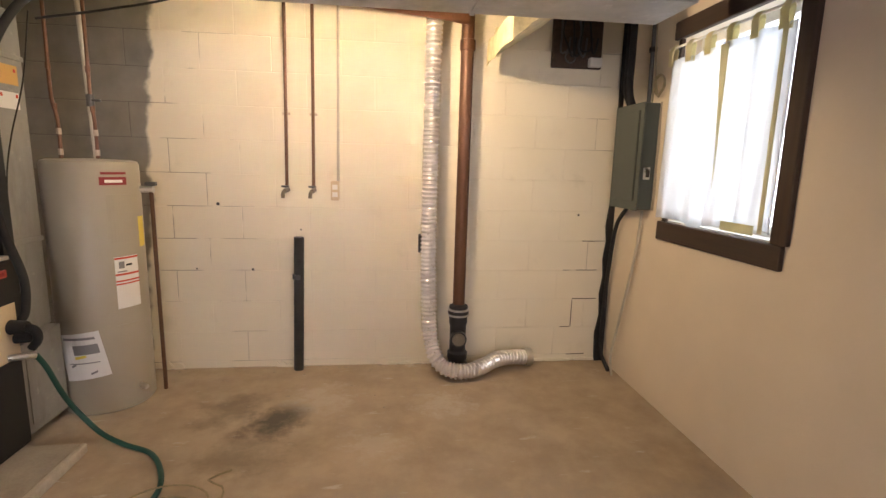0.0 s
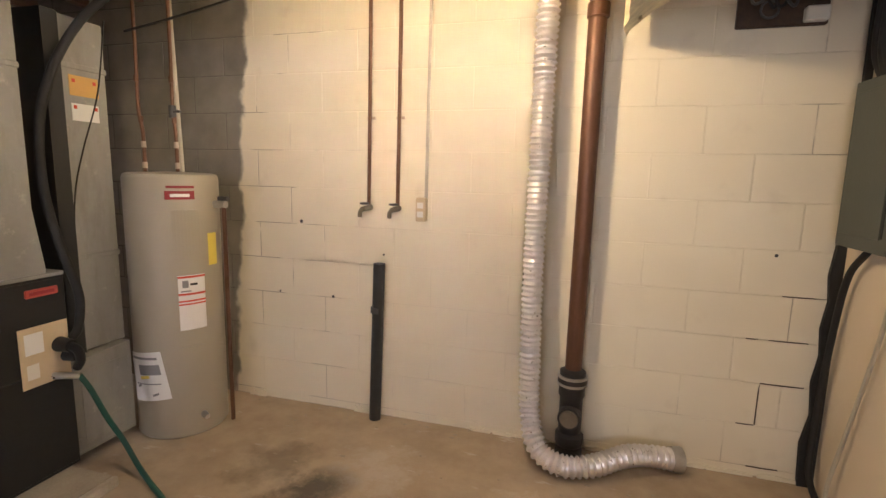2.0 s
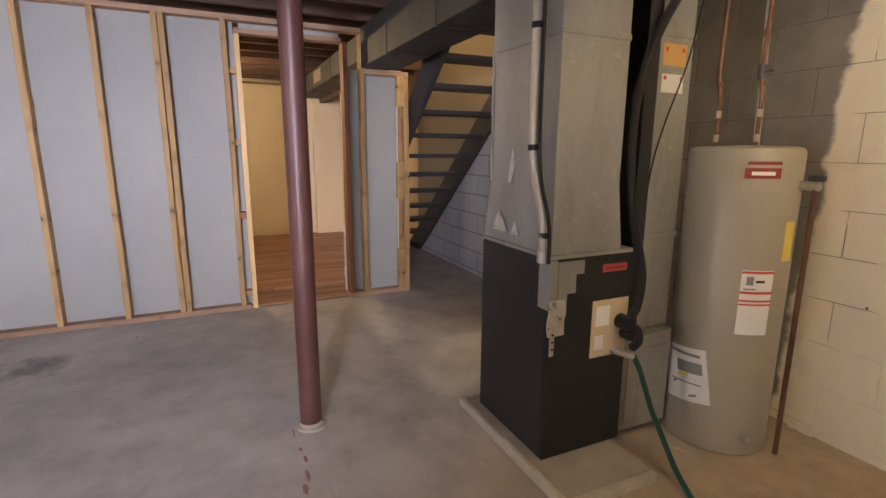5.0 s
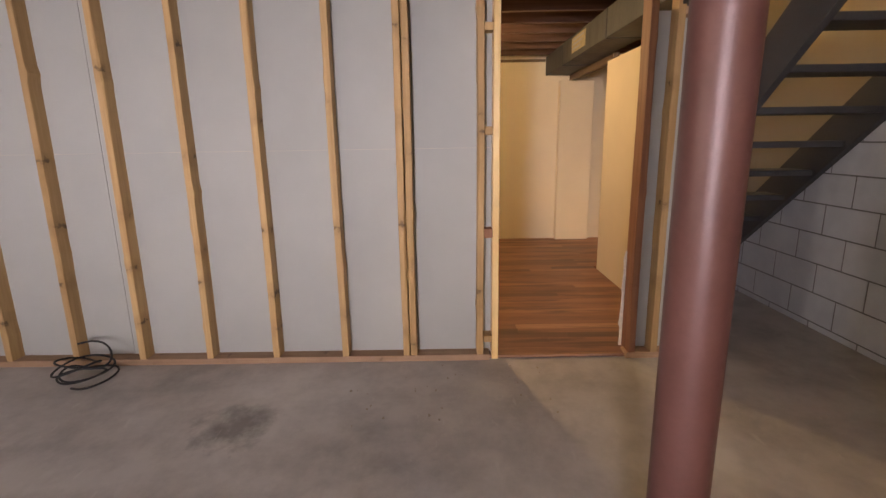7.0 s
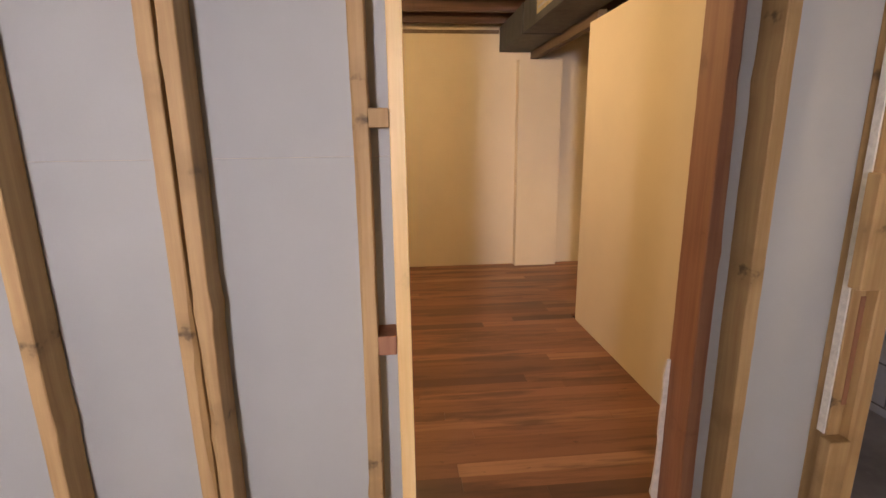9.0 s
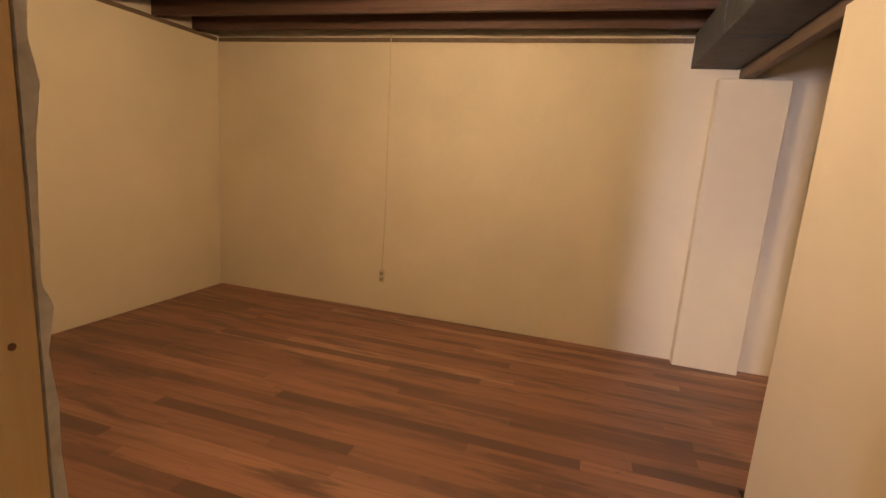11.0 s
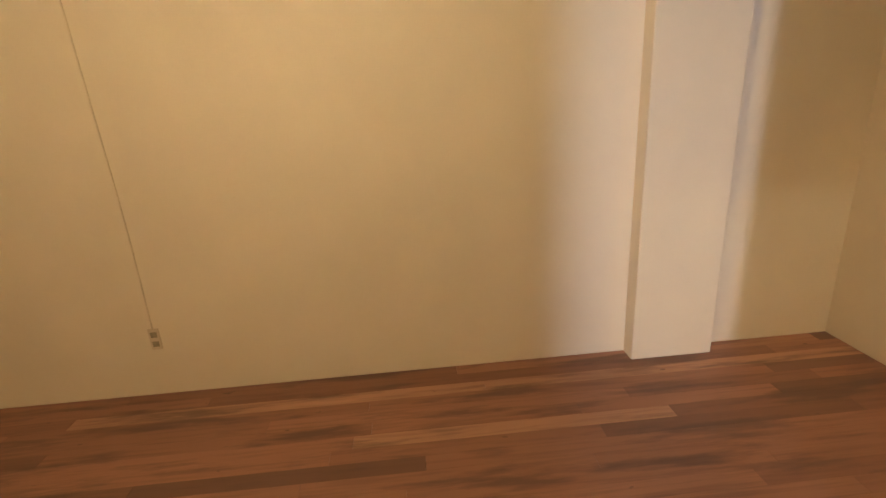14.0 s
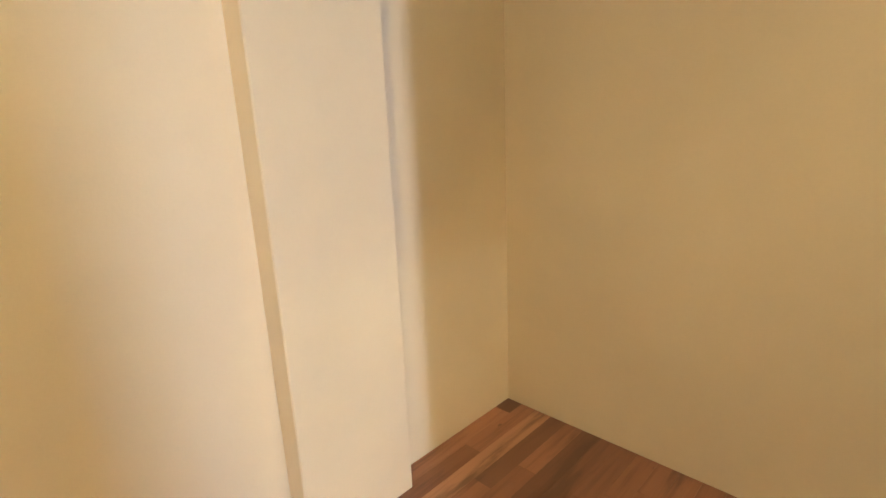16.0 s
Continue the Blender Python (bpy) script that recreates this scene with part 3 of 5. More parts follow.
for k, y in enumerate(stud_ys):
    part("stud", stud_mesh(y, 0.038, 0.038, ZJ - 0.04, XS - D, XS - 0.001, 31 + k), M_STUD, sw)
# this jamb's brightness is put into its wood colour
part("jamb_stud", box(XS - D - 0.032, XS - 0.017, 2.998, 3.036, 0.0, 2.137, 0.002), M_PINE_LIT, sw)
part("jamb_stud", stud_mesh(3.829, 0.040, 0.038, 2.137, XS - D - 0.02, XS + 0.004, 91), M_REDWOOD, sw, "reddish old jamb stud")
part("saw_mark", box(XS - 0.066, XS - 0.033, 3.0361, 3.0368, 1.708, 1.715), M_REDWOOD, sw)
for x, z, r in ((XS - 0.078, 1.50, 0.0055), (XS - 0.052, 0.86, 0.005), (XS - 0.100, 1.17, 0.0035)):
    part("knot", cyl((x, 3.0355, z), (x, 3.0366, z), r, r * 0.9, 12), M_REDWOOD, sw)
part("stud", stud_mesh(3.966, 0.038, 0.038, ZJ - 0.04, XS - D, XS + 0.001, 77), M_STUD, sw)
part("stud", box(XS - D, XS - 0.03, 4.285, 4.329, 0.038, 1.912, 0.002), M_STUD, sw)
for z0, z1 in ((0.50, 0.84), (1.36, 1.57)):
    part("dark_slot", box(XS - 0.0295, XS - 0.027, 4.313, 4.328, z0, z1), M_REDWOOD, sw)
part("drywall_edge", box(XS - 0.06, XS - 0.034, 4.279, 4.2845, 0.40, 1.90, 0.001), M_GYPSUM, sw, "white gypsum edge")
part("end_stud", stud_mesh(4.3535, 0.045, 0.038, 1.912, XS - D, XS + 0.002, 80), M_STUD, sw)
for z0, z1 in ((0.04, 0.40), (0.87, 1.19), (1.66, 1.91)):
    part("scrap_block", box(XS - 0.03, XS + 0.012, 4.262, 4.329, z0, z1, 0.003), M_STUD, sw)
for z0, z1, m in ((0.115, 0.155, M_STUD), (0.748, 0.80, M_REDWOOD), (1.32, 1.364, M_STUD), (1.85, 1.89, M_STUD)):
    part("blocking", box(XS - D, XS - 0.004, 2.9495, 2.9975, z0, z1, 0.002), m, sw)
for y0, y1 in ((YS, 0.80), (0.803, 2.9975)):
    for z0, z1 in ((0.012, 1.2505), (1.2518, 2.262)):
        part("drywall_sheet", box(XS - D - 0.014, XS - D - 0.001, y0, y1, z0, z1), M_BOARD, sw)
part("drywall_sheet", box(XS - D - 0.014, XS - D - 0.001, 3.040, 3.80, 2.140, 2.262), M_BOARD, sw)
part("drywall_sheet", box(XS - D - 0.014, XS - D - 0.001, 3.84, 4.374, 0.012, 1.949), M_BOARD, sw)
# ragged drywall edge in the door opening
rng = random.Random(4)
pts = [(XS - D - 0.038, 0.02)]
z = 0.02
while z < 2.12:
    pts.append((XS - D - 0.0355 - 0.012 * rng.random(), z))
    z += 0.02 + 0.07 * rng.random()
pts += [(XS - D - 0.038, 2.13), (XS - D - 0.0325, 2.13), (XS - D - 0.0325, 0.02)]
part("drywall_edge", prism(pts, 1, 3.012, 3.0375), M_GYPSUM, sw, "ragged broken gypsum edge")

pts = [(3.796, 0.04)]
z = 0.04
rng = random.Random(8)
while z < 0.62:
    pts.append((3.794 - 0.011 * rng.random() * (1.25 - z), z))
    z += 0.015 + 0.05 * rng.random()
pts += [(3.799, 0.64), (3.8075, 0.64), (3.8075, 0.04)]
part("drywall_edge", prism(pts, 0, XS - D - 0.0205, XS - D - 0.012), M_GYPSUM, sw, "ragged broken gypsum edge")

# trunk duct along the house and the plank under it
td = thing("trunk_duct", "long grey sheet metal trunk duct under the joists", "duct", (0, 4.1, 1.95))
part("duct_body", box(0.56, 2.58, 3.955, 4.265, 1.955, ZJ - 0.003, 0.004), M_PALE, td, "pale trunk section")
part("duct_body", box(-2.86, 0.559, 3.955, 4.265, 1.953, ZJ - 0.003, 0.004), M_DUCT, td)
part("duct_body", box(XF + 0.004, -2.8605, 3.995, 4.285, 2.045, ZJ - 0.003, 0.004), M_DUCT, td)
# thin dark sheet stands in for the shade on the pale section's south side
part("side_shade", box(0.575, 2.579, 3.950, 3.9545, 1.972, ZJ - 0.004, 0.001), M_DUCT, td, "dark grey sheet put in for shade on the trunk's side")
for x, y0, y1, z0, m in ((-5.6, 3.995, 4.285, 2.045, M_DUCT), (-4.2, 3.995, 4.285, 2.045, M_DUCT), (-2.2, 3.955, 4.265, 1.953, M_DUCT), (-1.35, 3.955, 4.265, 1.953, M_DUCT), (0.55, 3.955, 4.265, 1.953, M_PALE), (1.75, 3.955, 4.265, 1.955, M_PALE)):
    part("drive_seam", box(x, x + 0.022, y0 - 0.006, y1 + 0.006, z0 - 0.006, ZJ - 0.004, 0.002), m, td)
lab = part("duct_label", box(-5.21, -4.75, 3.9925, 3.9945, 2.095, 2.235), M_AGED, td, "faded yellow printed label")
for i in range(3):
    part("label_bar", box(-5.17, -4.80 - 0.05 * i, 3.9905, 3.9924, 2.20 - 0.04 * i, 2.216 - 0.04 * i), M_GREYINK, lab)
setting("beam", box(XF + 0.002, -4.885, 4.290, 4.350, 1.978, 2.055, 0.004), M_BEAMW, "rough brown plank carrying the trunk duct", "beam")

# ---------------------------------------------------------------- windows
def window(name, y0, y1, z0, z1):
    w = thing(name, "small basement window with dark stained trim", "window", (XE, (y0 + y1) / 2, z0), kind="structure")
    fr = part("window_frame", box(XE + 0.10, XE + 0.14, y0, y1, z0, z0 + 0.045, 0.003), M_WHITE, w, "white sash frame")
    bm = bmesh.new()
    for a in ((y0, y0 + 0.04, z0 + 0.046, z1 - 0.046), (y1 - 0.04, y1, z0 + 0.046, z1 - 0.046), (y0, y1, z1 - 0.045, z1), (y0 + 0.041, y1 - 0.041, (z0 + z1) / 2 - 0.02, (z0 + z1) / 2 + 0.02)):
        add_box(bm, XE + 0.10, XE + 0.14, *a, 0.003)
    part("sash", bm, M_WHITE, w)
    for k in range(2):
        h = (z1 - z0) / 2
        p = part("pane", box(XE + 0.118, XE + 0.122, y0 + 0.041, y1 - 0.041, z0 + 0.047 + k * (h - 0.026), z0 + h - 0.021 + k * (h - 0.026)), M_GLASS, w)
        p.visible_shadow = False
    part("trim_board", box(XE - 0.02, XE + 0.012, y0 - 0.055, y1 + 0.055, z0 - 0.095, z0 + 0.004, 0.004), M_TRIM, w, "dark wooden sill board")
    part("trim_board", box(XE - 0.02, XE + 0.012, y0 - 0.085, y1 + 0.055, z1 - 0.004, z1 + 0.085, 0.004), M_TRIM, w)
    part("trim_board", box(XE - 0.022, XE + 0.012, y0 - 0.075, y0 + 0.004, z0 + 0.005, z1 - 0.005, 0.004), M_TRIMV, w)
    part("trim_board", box(XE - 0.008, XE + 0.012, y1 - 0.004, y1 + 0.03, z0 + 0.005, z1 - 0.005, 0.004), M_TRIMV, w)
    part("jamb_liner", box(XE + 0.012, XE + 0.10, y0 - 0.001, y0 + 0.012, z0, z1), M_TRIMV, w)
    part("sill", box(XE + 0.012, XE + 0.10, y0, y1, z0, z0 + 0.012), M_WHITE, w)
    return w


# no window is known here; added so fill light reaches the block wall
sw3 = thing("fill_window", "unseen window added in the south wall for fill light", "window", (0.9, YS, 1.045), kind="structure")
bm = bmesh.new()
for q in ((0.5, 0.54, 1.045, 2.0), (1.26, 1.3, 1.045, 2.0), (0.541, 1.259, 1.045, 1.09), (0.541, 1.259, 1.955, 2.0)):
    add_box(bm, q[0], q[1], YS - 0.14, YS - 0.10, q[2], q[3], 0.003)
part("window_frame", bm, M_WHITE, sw3)
pw = part("pane", box(0.541, 1.259, YS - 0.122, YS - 0.118, 1.091, 1.954), M_GLASS, sw3)
pw.visible_shadow = False
window("window_1", *W[0])
window("window_2", *W[1])

# curtain with tabs on a rod
cu = thing("curtain", "sheer white tab-top curtain with yellowish hems, hung in the window", "curtain", (XE + 0.03, 4.2, 1.9))
bm = bmesh.new()
NY, NZ = 70, 14
grid = []
for j in range(NZ + 1):
    row = []
    for i in range(NY + 1):
        u, v = i / NY, j / NZ
        y = 3.836 + 0.80 * u
        z = 1.085 + 0.80 * v + 0.012 * math.sin(u * 9) * (1 - v) - 0.02 * (1 - v) * (u > 0.55)
        dx = 0.016 * math.sin(u * 27) + 0.009 * math.sin(u * 49 + 2 * v) + 0.010 * math.sin(u * 11 + v)
        row.append(bm.verts.new((XE - 0.03 + dx * (1.1 - 0.5 * v), y, z)))
    grid.append(row)
for a, b in zip(grid, grid[1:]):
    for k in range(NY):
        bm.faces.new((a[k], a[k + 1], b[k + 1], b[k]))
cp = part("curtain_panel", bm, M_CURT, cu, smooth=True)
so = cp.modifiers.new("thickness", "SOLIDIFY")
so.thickness = 0.0015
for k in range(6):
    y = 3.862 + 0.147 * k
    loop = [(-0.043, 1.86), (-0.045, 1.935), (-0.030, 1.962), (-0.015, 1.935), (-0.020, 1.86), (-0.022, 1.86), (-0.017, 1.935), (-0.030, 1.959), (-0.043, 1.935), (-0.041, 1.86)]
    part("tab", prism([(XE + a, z) for a, z in loop], 1, y, y + 0.042), M_HEM, cu)
part("hem", box(XE - 0.0415, XE - 0.0405, 3.90, 4.10, 1.072, 1.112), M_HEM, cu)
for poly in ([(3.842, 1.085), (3.866, 1.085), (3.868, 1.875), (3.842, 1.875)], [(4.160, 1.875), (4.215, 1.875), (4.178, 1.45), (4.170, 1.25), (4.164, 1.45)]):
    part("hem", prism(poly, 0, XE - 0.0525, XE - 0.0515), M_HEM, cu, "yellowish stitched hem")
part("curtain_rod", cyl((XE - 0.03, 3.80, 1.95), (XE - 0.03, 4.66, 1.95), 0.006, n=10), M_WHITE, cu)

# ---------------------------------------------------------------- stairs
st = thing("staircase", "open riser wooden stairs painted dark grey", "stairs", (-4.7, 4.8, 0))
SL, X0 = 0.82, -4.65
for y0, y1 in ((4.40, 4.44), (5.168, 5.208)):
    top = -1.95
    part("stringer", prism([(X0, 0.0), (X0 - 0.36, 0.0), (X0 - 0.36, 0.025), (top, (top - X0) * SL + 0.32), (top, (top - X0) * SL)], 1, y0, y1), M_STAIR, st)
for k in range(0, 12):
    z = 0.115 + 0.19 * k
    xc = X0 + (z - 0.15) / SL
    part("tread", box(xc - 0.12, xc + 0.115, 4.441, 5.167, z - 0.038, z, 0.005), M_STAIR, st)

# ---------------------------------------------------------------- utility corner
pad = thing("equipment_pad", "low cast concrete pad under the furnace", "pad", (-0.37, 4.08, 0.0))
part("slab", box(-0.772, 0.035, 3.885, 4.30, 0.0, 0.043, 0.006, 2), M_PAD, pad)
part("raised_edge", box(-0.80, 0.065, 3.855, 3.8835, 0.0, 0.047, 0.008, 2), M_PADEDGE, pad, "paler raised edge strip")
part("raised_edge", box(0.0365, 0.065, 3.885, 4.30, 0.0, 0.046, 0.008, 2), M_PADEDGE, pad, "paler raised edge strip")
part("raised_edge", box(-0.80, -0.7735, 3.885, 4.30, 0.0, 0.046, 0.008, 2), M_PADEDGE, pad, "paler raised edge strip")

fu = thing("furnace", "black enamelled upright furnace with taped panel corner", "furnace", (-0.45, 4.1, 0.048))
FX0, FX1, FY0, FY1 = -0.708, -0.19, 3.925, 4.335
part("cabinet", box(FX0, FX1, FY0, FY1, 0.0435, 0.885, 0.005, 2), M_BLACK, fu)
part("front_panel", box(FX1 + 0.0005, FX1 + 0.006, FY0 + 0.006, FY1 - 0.006, 0.06, 0.50, 0.002), M_BLACK, fu)
part("front_panel", box(FX1 + 0.0005, FX1 + 0.006, FY0 + 0.006, FY1 - 0.006, 0.505, 0.875, 0.002), M_BLACK, fu)
part("side_panel", box(FX0 + 0.01, FX1 - 0.01, FY0 - 0.005, FY0 - 0.0005, 0.06, 0.875, 0.002), M_BLACK, fu)
part("top_flange", box(FX0 + 0.004, FX1 + 0.004, FY0 - 0.004, FY1, 0.8855, 0.902, 0.003), M_GALV, fu)
bd = part("badge", box(FX1 + 0.0065, FX1 + 0.011, 4.175, 4.300, 0.815, 0.848, 0.004), M_BADGE, fu, "red oval badge")
part("badge_bar", box(FX1 + 0.0112, FX1 + 0.0122, 4.19, 4.285, 0.824, 0.838), M_MAROON, bd)
pl = part("service_plate", box(FX1 + 0.0065, FX1 + 0.010, 4.135, 4.325, 0.455, 0.70, 0.002), M_TAN, fu, "tan service plate with a white sticker")
part("sticker", box(FX1 + 0.0102, FX1 + 0.0112, 4.155, 4.225, 0.59, 0.675), M_PAPER, pl)
part("sticker", box(FX1 + 0.0102, FX1 + 0.0112, 4.155, 4.20, 0.49, 0.55), M_WHITE, pl)
for y, z, r in ((4.285, 0.60, 0.032), (4.31, 0.545, 0.026)):
    part("pump_housing", cyl((FX1 + 0.010, y, z), (FX1 + 0.075, y, z), r, r * 0.8, 18), M_RUBBER, fu, smooth=True)
part("pump_elbow", tube([(FX1 + 0.06, 4.285, 0.60), (FX1 + 0.10, 4.29, 0.585), (FX1 + 0.10, 4.30, 0.54), (FX1 + 0.07, 4.305, 0.50)], 0.018, 12), M_RUBBER, fu, smooth=True)
part("hose_bib", tube([(FX1 + 0.011, 4.25, 0.475), (FX1 + 0.06, 4.27, 0.475), (FX1 + 0.085, 4.30, 0.468)], 0.014, 12), M_STEEL, fu, "nickel hose connector", smooth=True)
jb = part("junction_box", box(FX1 - 0.055, FX1 + 0.013, FY0 - 0.014, FY0 + 0.03, 0.69, 0.884, 0.004), M_GALV, fu, "galvanised junction box on the cabinet's corner")
part("box_cover", prism([(3.957, 0.875), (4.080, 0.875), (4.080, 0.822), (4.042, 0.822), (4.042, 0.748), (4.002, 0.748), (4.002, 0.705), (3.957, 0.705)], 0, FX1 + 0.0065, FX1 + 0.0115), M_GALV, jb, "stepped grey sheet patch")
bm = bmesh.new()
bmesh.ops.create_grid(bm, x_segments=8, y_segments=12, size=0.5)
for v in bm.verts:
    u, w = v.co.x, v.co.y
    v.co = Vector((FX1 + 0.0135 + 0.006 * noise.noise(Vector((u * 4, w * 6, 2.0))), 3.957 + 0.078 * u + 0.004 * math.sin(w * 7), 0.655 + 0.145 * w))
ret = bmesh.ops.extrude_face_region(bm, geom=bm.faces[:])
for g in ret["geom"]:
    if isinstance(g, bmesh.types.BMVert):
        g.co.x = FX1 + 0.0065
part("foil_tape", bm, M_TAPE, fu, "crumpled aluminium tape", smooth=True)
part("switch_rail", box(FX1 + 0.0065, FX1 + 0.012, 3.930, 3.952, 0.50, 0.70, 0.002), M_STEEL, fu)
for z in (0.53, 0.56, 0.59):
    part("screw", cyl((FX1 + 0.0121, 3.941, z), (FX1 + 0.016, 3.941, z), 0.005, n=8), M_BLACK, fu)

pn = thing("supply_plenum", "galvanised sheet metal plenum standing on the furnace", "duct", (-0.45, 4.1, 0.903))
bm = bmesh.new()
lower = [(FX0 + 0.006, FY0 + 0.004), (FX1 - 0.004, FY0 + 0.004), (FX1 - 0.004, 4.27), (FX0 + 0.006, 4.27)]
upper = [(-0.664, FY0 + 0.01), (-0.20, FY0 + 0.01), (-0.20, 4.245), (-0.664, 4.245)]
rings = [[bm.verts.new((*p, z)) for p in q] for q, z in ((lower, 0.903), (lower, 0.93), (upper, 1.16), (upper, 1.953))]
for a, b in zip(rings, rings[1:]):
    for k in range(4):
        bm.faces.new((a[k], a[(k + 1) % 4], b[(k + 1) % 4], b[k]))
bm.faces.new(rings[0])
bm.faces.new(rings[-1])
part("plenum_body", bm, M_GALV, pn)
part("standing_seam", box(-0.668, -0.194, FY0 + 0.004, 4.25, 1.69, 1.712, 0.003), M_GALV, pn)
part("corner_seam", box(-0.203, -0.193, FY0 + 0.004, FY0 + 0.016, 1.16, 1.688, 0.002), M_GALV, pn)
part("mastic_patch", prism([(-0.62, 0.945), (-0.50, 0.945), (-0.53, 0.99), (-0.57, 1.03), (-0.60, 0.99)], 1, 3.9225, 3.9275), M_TAPE, pn, "smear of pale sealant")

part("mastic_patch", prism([(-0.47, 0.945), (-0.41, 0.945), (-0.425, 0.975), (-0.445, 1.005), (-0.455, 0.975)], 1, 3.9225, 3.9275), M_TAPE, pn, "smear of pale sealant")
part("mastic_patch", prism([(-0.52, 1.16), (-0.495, 1.15), (-0.47, 1.23), (-0.485, 1.30), (-0.505, 1.24)], 1, 3.932, 3.9345), M_TAPE, pn, "smear of pale sealant")
part("corner_seam", box(-0.668, -0.656, FY0 + 0.004, FY0 + 0.016, 1.16, 1.688, 0.002), M_GALV, pn)
rd = thing("return_duct", "galvanised return duct with stuck-on labels", "duct", (-0.4, 4.53, 0.0))
part("duct_body", box(-0.66, -0.252, 4.435, 4.645, 0.506, 1.953, 0.003), M_GALV, rd)
for z in (0.92, 1.74):
    part("drive_seam", box(-0.664, -0.246, 4.430, 4.650, z, z + 0.024, 0.003), M_GALV, rd)
part("filter_box", prism([(4.340, 0.06), (4.628, 0.06), (4.628, 0.505), (4.340, 0.487)], 0, -0.655, -0.205), M_GALV, rd, "boxed galvanised filter section")
part("filter_door", box(-0.2045, -0.200, 4.375, 4.605, 0.10, 0.44, 0.002), M_GALV, rd)
t1 = part("duct_tag", box(-0.2515, -0.250, 4.475, 4.605, 1.63, 1.715), M_ORANGE, rd, "orange warning label")
t2 = part("duct_tag", box(-0.2515, -0.250, 4.478, 4.60, 1.525, 1.598), M_PAPER, rd, "white label with red corners")
for tg, z in ((t1, 1.67), (t2, 1.56)):
    for y in (4.487, 4.58):
        part("label_mark", box(-0.2498, -0.249, y, y + 0.014, z + 0.015, z + 0.03), M_RED, tg)
part("black_sheet", box(-0.655, -0.228, 4.365, 4.432, 0.506, 1.952), M_BLACK, rd, "black sheet between the ducts")

# conduit down the plenum
cd = thing("flue_conduit", "pale metal conduit strapped to the plenum", "conduit", (-0.22, 3.90, 0.88))
part("pipe", tube([(-0.30, 3.898, 1.953), (-0.30, 3.898, 1.75), (-0.298, 3.898, 1.5), (-0.295, 3.898, 1.30), (-0.275, 3.896, 1.20), (-0.225, 3.895, 1.08), (-0.205, 3.895, 1.0), (-0.20, 3.895, 0.878)], 0.017, 12), M_CONDUIT, cd, smooth=True)
for x, z in ((-0.30, 1.72), (-0.294, 1.29), (-0.203, 0.97)):
    part("strap", cyl((x, 3.898, z), (x, 3.897, z + 0.022), 0.0195, n=14), M_RUBBER, cd)
part("strapped_wire", tube([(-0.268, 3.905, 1.953), (-0.268, 3.905, 1.6), (-0.265, 3.905, 1.32), (-0.24, 3.903, 1.18), (-0.19, 3.90, 1.06), (-0.172, 3.90, 0.98), (-0.17, 3.90, 0.878)], 0.007, 8), M_RUBBER, cd, "black wire strapped beside the conduit", smooth=True)
part("connector", cyl((-0.20, 3.895, 0.878), (-0.20, 3.895, 0.92), 0.022, n=14), M_STEEL, cd)

solid("insulated_line", tube([(0.10, 4.60, 2.262), (-0.02, 4.57, 2.10), (-0.14, 4.47, 1.93), (-0.19, 4.37, 1.72), (-0.205, 4.31, 1.50), (-0.205, 4.30, 1.25), (-0.20, 4.335, 1.02), (-0.17, 4.375, 0.80), (-0.165, 4.36, 0.66), (-0.17, 4.33, 0.61)], 0.0175, 12), M_RUBBER,
      "thick black insulated line curving down to the furnace", "hose", smooth=True)
solid("thermostat_wire", tube([(-0.16, 4.58, 1.95), (-0.20, 4.56, 1.65), (-0.235, 4.50, 1.40), (-0.24, 4.45, 1.2), (-0.235, 4.42, 0.9)], 0.003, 6), M_RUBBER, "thin black wire hanging beside the return duct", "wire", smooth=True)
solid("cable", tube([(-0.24, 4.75, 1.96), (0.05, 4.8, 2.03), (0.35, 4.85, 2.12), (0.55, 4.9, 2.262)], 0.006, 6), M_RUBBER, "black cable strung under the ceiling", "cable", smooth=True)

# water heater
HX, HY, HR = -0.11, 4.842, 0.213
wh = thing("water_heater", "tall beige electric water heater standing on the slab", "water heater", (HX, HY, 0))
part("tank", add_lathe(bmesh.new(), (HX, HY, 0), [(HR - 0.01, 0.0), (HR, 0.012), (HR, 1.285), (HR - 0.008, 1.303), (HR - 0.03, 1.310), (0.02, 1.316)], 56), M_TANK, wh, smooth=True)


def on_tank(a0, a1, z0, z1, off=0.0015, n=8, skew=0.0, thick=0.001, lean=0.0):
    """A curved sheet on the tank between two angles (degrees) and heights."""
    bm = bmesh.new()
    rows = []
    for r in (HR + off, HR + off + thick):
        for z in (z0, z1):
            rows.append([bm.verts.new((HX + r * math.cos(a), HY + r * math.sin(a), z + skew * (k / n - 0.5))) for k in range(n + 1) for a in (radians(a0 + (a1 - a0) * k / n + lean * (0.445 - z) / 0.24),)])
    for a, b in ((rows[0], rows[1]), (rows[2], rows[3]), (rows[0], rows[2]), (rows[1], rows[3])):
        for k in range(n):
            bm.faces.new((a[k], a[k + 1], b[k + 1], b[k]))
    return bm


